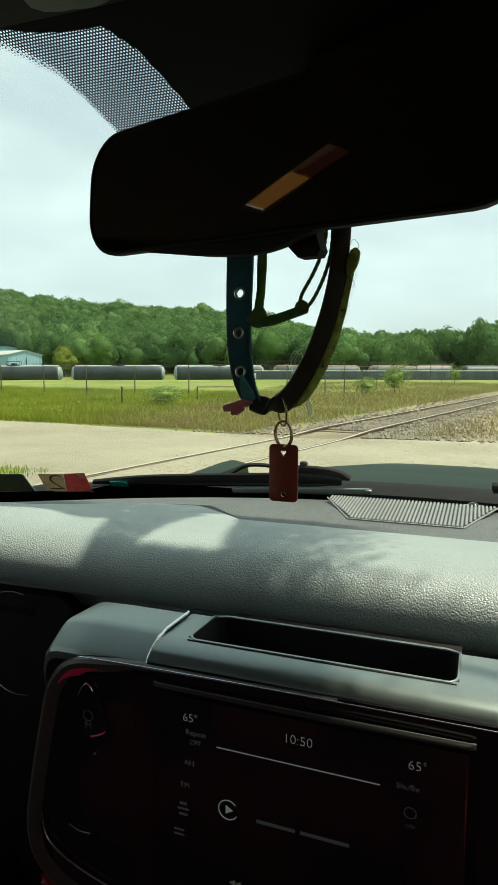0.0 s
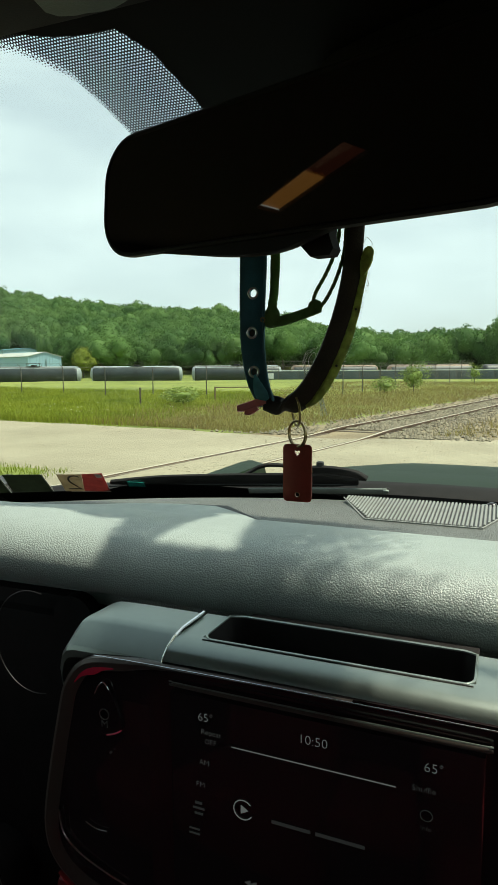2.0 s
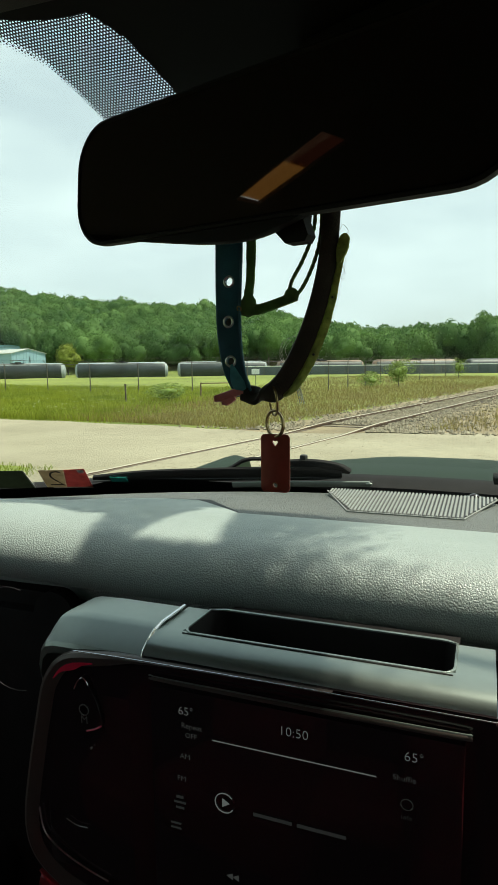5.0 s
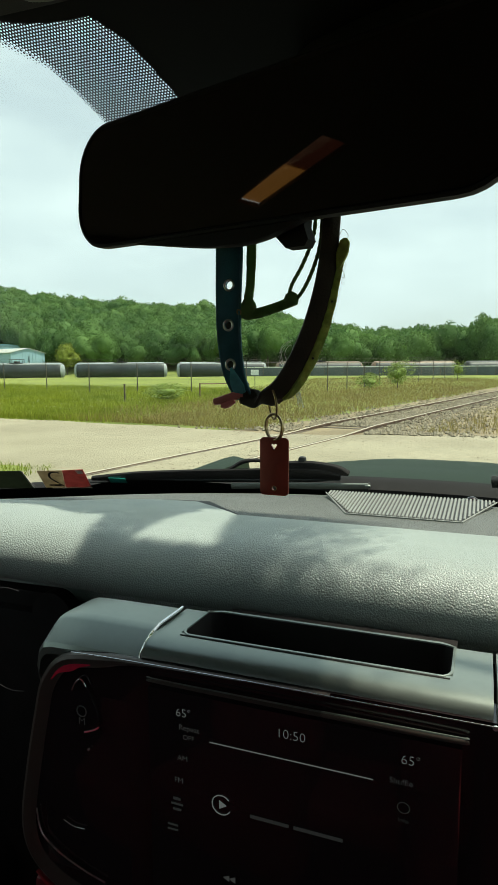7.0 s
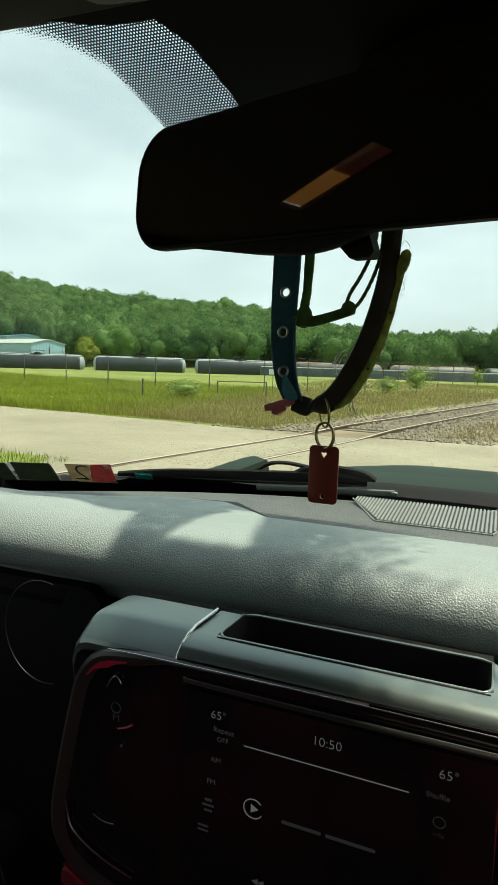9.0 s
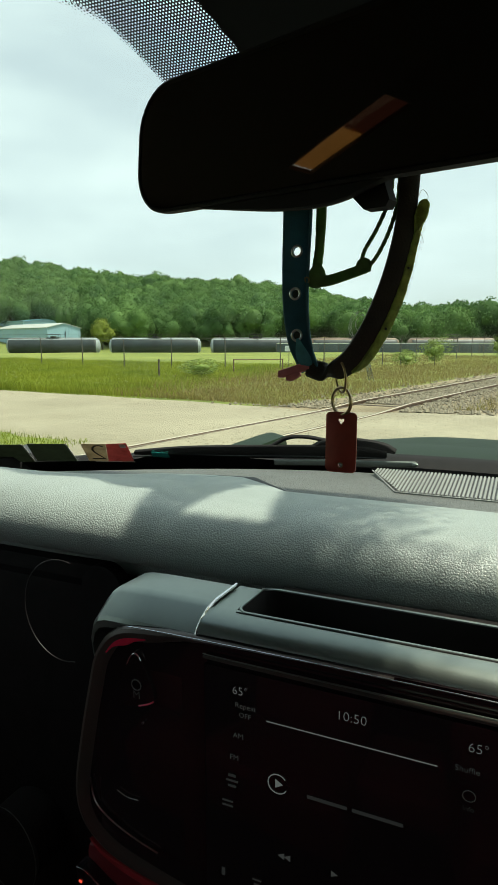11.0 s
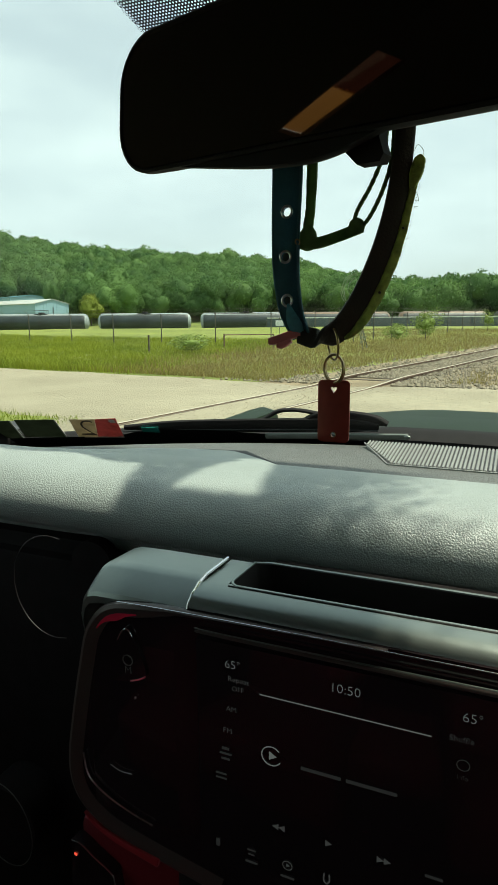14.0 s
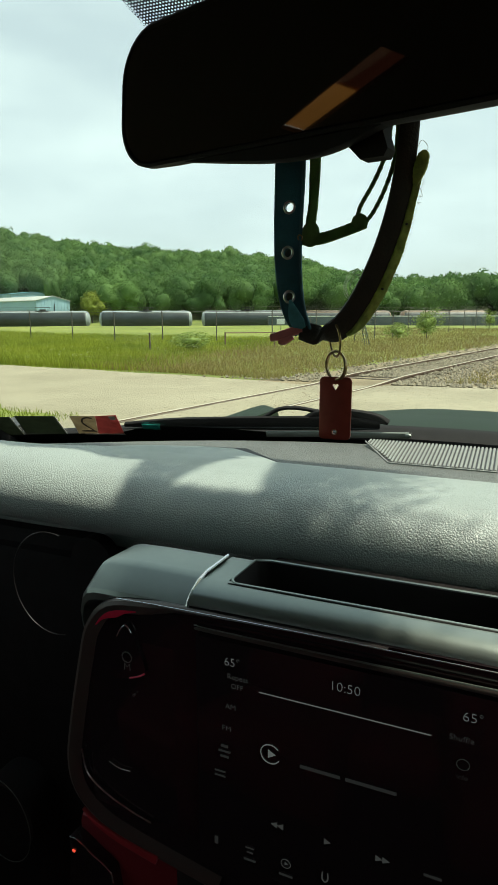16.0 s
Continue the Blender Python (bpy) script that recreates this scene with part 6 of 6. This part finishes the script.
    loose = [[(0.0015, y - 0.002, 1.7165), (-0.003, y - 0.003, 1.726), (0.0012, y - 0.003, 1.732), (0.003, y - 0.002, 1.724)], [(0.0355, y, 1.795), (0.0375, y, 1.799), (0.034, y, 1.803), (0.031, y, 1.797)], [(0.0335, y, 1.780), (0.0352, y, 1.776), (0.0358, y, 1.773)]]
    tuft = bmesh.new()
    for k in range(12):
        a = Vector((0.0034 + rnd.uniform(-0.001, 0.001), y + 0.002, 1.7050))
        b = a + Vector((rnd.uniform(0.0012, 0.0030), rnd.uniform(-0.001, 0.001), -0.007))
        cord([a, b, b + Vector((rnd.uniform(-0.0012, 0.0028), 0, -rnd.uniform(0.003, 0.009)))], 0.00015, 8, 4, tuft)
    cpt("thread_tuft", tuft, M_FUR, "white thread tuft", g)
    fluff = bmesh.new()
    for k in range(6):
        f = lambda r: rnd.uniform(-r, r)
        cord([(-0.0040 + f(0.001), y + 0.003, 1.7160), (-0.0080 + f(0.0014), y + 0.003 + f(0.001), 1.7235 + f(0.002)), (-0.0055 + f(0.002), y + 0.003, 1.7310 + f(0.002)), (0.0 + f(0.002), y + 0.003, 1.7345 + f(0.003))], 0.00007, 12, 4, fluff)
    cpt("thread_fluff", fluff, M_FUR, "thin pale fluff behind the band", g)
    for k, l in enumerate(loose):
        cpt("loose_thread", cord(l, 0.00016, 20, 5), M_FUR, "", g)
    for p, r in ((glide(edge, 60)[34], 0.0008), (glide(edge, 60)[18], 0.0007)):
        cpt("worn_hole", rod(p + Vector((0.001, -0.0032, 0)), p + Vector((0.001, -0.0010, 0)), r, sides=10), M_BLACK, "dark worn hole", g)
    # inner green loop with its cross strap and cords
    cpt("green_loop", strap([(-0.0285, y + 0.004, 1.87), (-0.0285, y + 0.004, 1.80), (-0.0290, y + 0.003, 1.775), (-0.0300, y + 0.002, 1.764), (-0.0305, y + 0.002, 1.756)], (0.0065, 0.0065, 0.006, 0.0062, 0.006), 0.003, (1, 0.3, 0), 30, wobble=0.06), M_GREEN_CORD, "green webbing loop")
    cpt("knot", loft([[(-0.0295 + r * 1.25 * math.cos(a * math.pi / 6), y + r * 0.6 * math.sin(a * math.pi / 6), h) for a in range(12)] for r, h in ((0.001, 1.749), (0.0042, 1.7505), (0.0050, 1.755), (0.0042, 1.760), (0.002, 1.764))]), M_GREEN_CORD, "green knot")
    cpt("cross_strap", strap([(-0.0315, y, 1.7535), (-0.022, y - 0.001, 1.7535), (-0.010, y - 0.001, 1.7565), (0.0020, y, 1.7605)], (0.0075, 0.0072, 0.0068, 0.0070), 0.003, (0, 0.3, 1), 24), M_GREEN_CORD, "dark green cross strap")
    cpt("knot", loft([[(0.0005 + r * 1.3 * math.cos(a * math.pi / 6), y + r * 0.7 * math.sin(a * math.pi / 6), h) for a in range(12)] for r, h in ((0.001, 1.757), (0.0034, 1.758), (0.0040, 1.7615), (0.003, 1.765), (0.001, 1.7665))]), M_GREEN_CORD, "green knot")
    cpt("cord", cord([(-0.0010, y, 1.764), (0.001, y, 1.771), (0.0080, y, 1.783), (0.0140, y, 1.797), (0.0165, y, 1.812), (0.017, y, 1.85)], 0.0013, 50, 8, twist=0.12), M_GREEN_CORD, "twisted green cord")
    cpt("cord", cord([(0.0025, y, 1.760), (0.0085, y, 1.767), (0.0150, y, 1.780), (0.0195, y, 1.795), (0.0207, y, 1.812), (0.0207, y, 1.85)], 0.0013, 50, 8, twist=0.12), M_GREEN_CORD, "twisted green cord")
    cpt("jump_ring", ring((-0.0355, y - 0.002, 1.7545), (0.3, 1, 0.4), 0.0016, 0.0005, 16, 6), M_BRASS)
    # buckle end
    cpt("buckle", strap([(-0.0535, y - 0.004, 1.6940), (-0.047, y - 0.004, 1.6955), (-0.038, y - 0.003, 1.6985), (-0.033, y - 0.002, 1.6990)], (0.0045, 0.0058, 0.0055, 0.004), 0.0035, (0, 0.3, 1), 16), M_PINK, "pinkish red buckle tongue")
    cpt("buckle", strap([(-0.0475, y - 0.005, 1.6915), (-0.044, y - 0.005, 1.6920), (-0.0385, y - 0.004, 1.6950)], (0.003, 0.0042, 0.003), 0.003, (0, 0.3, 1), 12), M_PINK, "pinkish red buckle keeper")

    TT = Vector((-0.0115, y, 1.65))
    t = thing("metal_tag", "red-brown metal tag hanging on two brass split rings", "tag", TT)

    def tp(name, bm, mat, label="", parent=None):
        return dpart(name, bm, mat, label, parent or t, 35, TT)

    tp("split_ring", ring((-0.0125, y, 1.6930), (0.82, 0.55, 0.1), 0.0100, 0.0008, 32, 8), M_BRASS, "brass split ring")
    tp("split_ring", ring((-0.0118, y, 1.6775), (0.55, 0.85, 0), 0.0088, 0.0008, 32, 8), M_BRASS, "brass split ring")
    tp("split_ring", ring((-0.0114, y + 0.0012, 1.6772), (0.55, 0.85, 0.05), 0.0088, 0.0007, 32, 8), M_BRASS, "brass split ring")
    bm = bmesh.new()
    o = outline_round(0.0205, 0.0398, 0.003, 4, -0.0112, 1.6505)
    loft([[(x, y + d, z + e) for x, z in [((q[0] + 0.0112) * k - 0.0112, (q[1] - 1.6505) * k + 1.6505) for q in o]] for d, k, e in ((-0.0009, 0.965, 0), (-0.0006, 1.0, 0), (0.0006, 1.0, 0), (0.0009, 0.965, 0))], bm)
    plate = tp("plate", bm, M_TAG)
    cut = bmesh.new()
    heart = [(0.0, -0.0022), (0.0020, 0.0008), (0.0018, 0.0017), (0.0010, 0.0019), (0.0, 0.0013), (-0.0010, 0.0019), (-0.0018, 0.0017), (-0.0020, 0.0008)]
    loft([[(-0.0112 + u, y + d, 1.6642 + w) for u, w in heart] for d in (-0.004, 0.004)], cut)
    rod((-0.0112, y - 0.004, 1.6355), (-0.0112, y + 0.004, 1.6355), 0.0015, sides=16, bm=cut)
    bmesh.ops.recalc_face_normals(cut, faces=cut.faces)
    bmesh.ops.translate(cut, vec=-TT, verts=cut.verts)
    drill(plate, cut)
    tp("hole_rim", ring((-0.0112, y - 0.0010, 1.6355), (0, 1, 0), 0.0017, 0.0003, 18, 6), M_BRASS, "worn bright hole edge", plate)


build_collar()


# ---------------------------------------------------------------- unseen seats and box, added in red to tint the screen's reflection
def build_rear():
    for x in (-0.42, 0.42):
        s = thing("seat", "front seat added out of view, red for reflections, with a black headrest", "seat", (x, -0.55, 0.66), group="front seats")
        part("seat_base", box((0.54, 0.56, 0.28), (0, 0.14, 0.14), 0.07, segments=3), M_SEAT, s)
        part("backrest", box((0.52, 0.18, 0.66), (0, -0.20, 0.56), 0.07, Matrix.Rotation(radians(12), 4, "X"), segments=3), M_SEAT, s)
        part("headrest", box((0.28, 0.11, 0.18), (0, -0.30, 1.02), 0.04, segments=3), M_LINER, s)
    a = thing("storage_box", "box added out of view between the seats, lid red for reflections", "storage box", (0, -0.45, 0.66))
    part("lid", box((0.26, 0.50, 0.12), (0, 0, 0.30), 0.04, segments=3), M_SEAT, a)
    part("body", box((0.24, 0.46, 0.25), (0, 0, 0.125), 0.02), M_BLACK, a)


build_rear()


# ---------------------------------------------------------------- tree added out of view to throw the shade on the dash
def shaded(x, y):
    """How densely shade is wanted at a place on the dash, fitted to the view."""
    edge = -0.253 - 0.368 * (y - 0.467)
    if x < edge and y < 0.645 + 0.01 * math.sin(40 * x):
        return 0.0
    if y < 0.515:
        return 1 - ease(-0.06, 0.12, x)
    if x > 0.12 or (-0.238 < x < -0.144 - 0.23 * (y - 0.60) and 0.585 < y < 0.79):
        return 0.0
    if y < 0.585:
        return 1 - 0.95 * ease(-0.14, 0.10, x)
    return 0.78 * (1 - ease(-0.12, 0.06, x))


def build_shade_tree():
    t = thing("tree", "unseen tree added to shade part of the dash", "tree", (4.3, 1.1, 0))
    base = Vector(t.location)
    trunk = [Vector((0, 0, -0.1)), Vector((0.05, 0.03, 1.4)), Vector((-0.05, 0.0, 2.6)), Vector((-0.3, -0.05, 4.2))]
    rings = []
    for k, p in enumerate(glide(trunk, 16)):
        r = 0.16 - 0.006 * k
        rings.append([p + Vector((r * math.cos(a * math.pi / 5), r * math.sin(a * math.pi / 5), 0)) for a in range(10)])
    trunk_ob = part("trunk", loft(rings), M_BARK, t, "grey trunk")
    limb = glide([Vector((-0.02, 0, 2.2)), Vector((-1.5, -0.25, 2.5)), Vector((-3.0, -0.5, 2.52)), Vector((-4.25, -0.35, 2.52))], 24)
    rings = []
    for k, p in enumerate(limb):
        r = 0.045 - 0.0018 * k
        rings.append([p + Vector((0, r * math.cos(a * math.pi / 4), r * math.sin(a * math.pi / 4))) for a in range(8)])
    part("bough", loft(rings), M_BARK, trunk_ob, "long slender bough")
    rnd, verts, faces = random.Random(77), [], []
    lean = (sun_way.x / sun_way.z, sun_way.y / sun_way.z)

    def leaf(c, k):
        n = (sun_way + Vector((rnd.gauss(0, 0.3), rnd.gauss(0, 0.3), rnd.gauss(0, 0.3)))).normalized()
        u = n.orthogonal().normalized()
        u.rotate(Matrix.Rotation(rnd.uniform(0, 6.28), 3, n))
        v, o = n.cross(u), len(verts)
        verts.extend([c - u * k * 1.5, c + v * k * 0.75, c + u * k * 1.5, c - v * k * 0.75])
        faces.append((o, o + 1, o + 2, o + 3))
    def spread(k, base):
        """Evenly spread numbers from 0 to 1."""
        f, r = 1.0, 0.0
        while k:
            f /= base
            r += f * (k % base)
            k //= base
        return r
    # leaves set up along the sun's way so their shadow fills the wanted outline
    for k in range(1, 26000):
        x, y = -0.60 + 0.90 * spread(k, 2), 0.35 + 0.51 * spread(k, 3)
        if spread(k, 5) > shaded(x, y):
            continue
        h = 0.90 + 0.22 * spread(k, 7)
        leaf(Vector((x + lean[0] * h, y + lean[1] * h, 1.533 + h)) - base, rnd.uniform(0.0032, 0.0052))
    for _ in range(5000):  # the crown over the trunk
        d = Vector((rnd.gauss(0, 1), rnd.gauss(0, 1), rnd.gauss(0, 0.8)))
        d = d.normalized() * rnd.uniform(0.55, 1.0) * (1 + 0.35 * noise.noise(d * 1.7))
        leaf(Vector((-0.3, 0, 4.9)) + d * 1.7, rnd.uniform(0.04, 0.07))
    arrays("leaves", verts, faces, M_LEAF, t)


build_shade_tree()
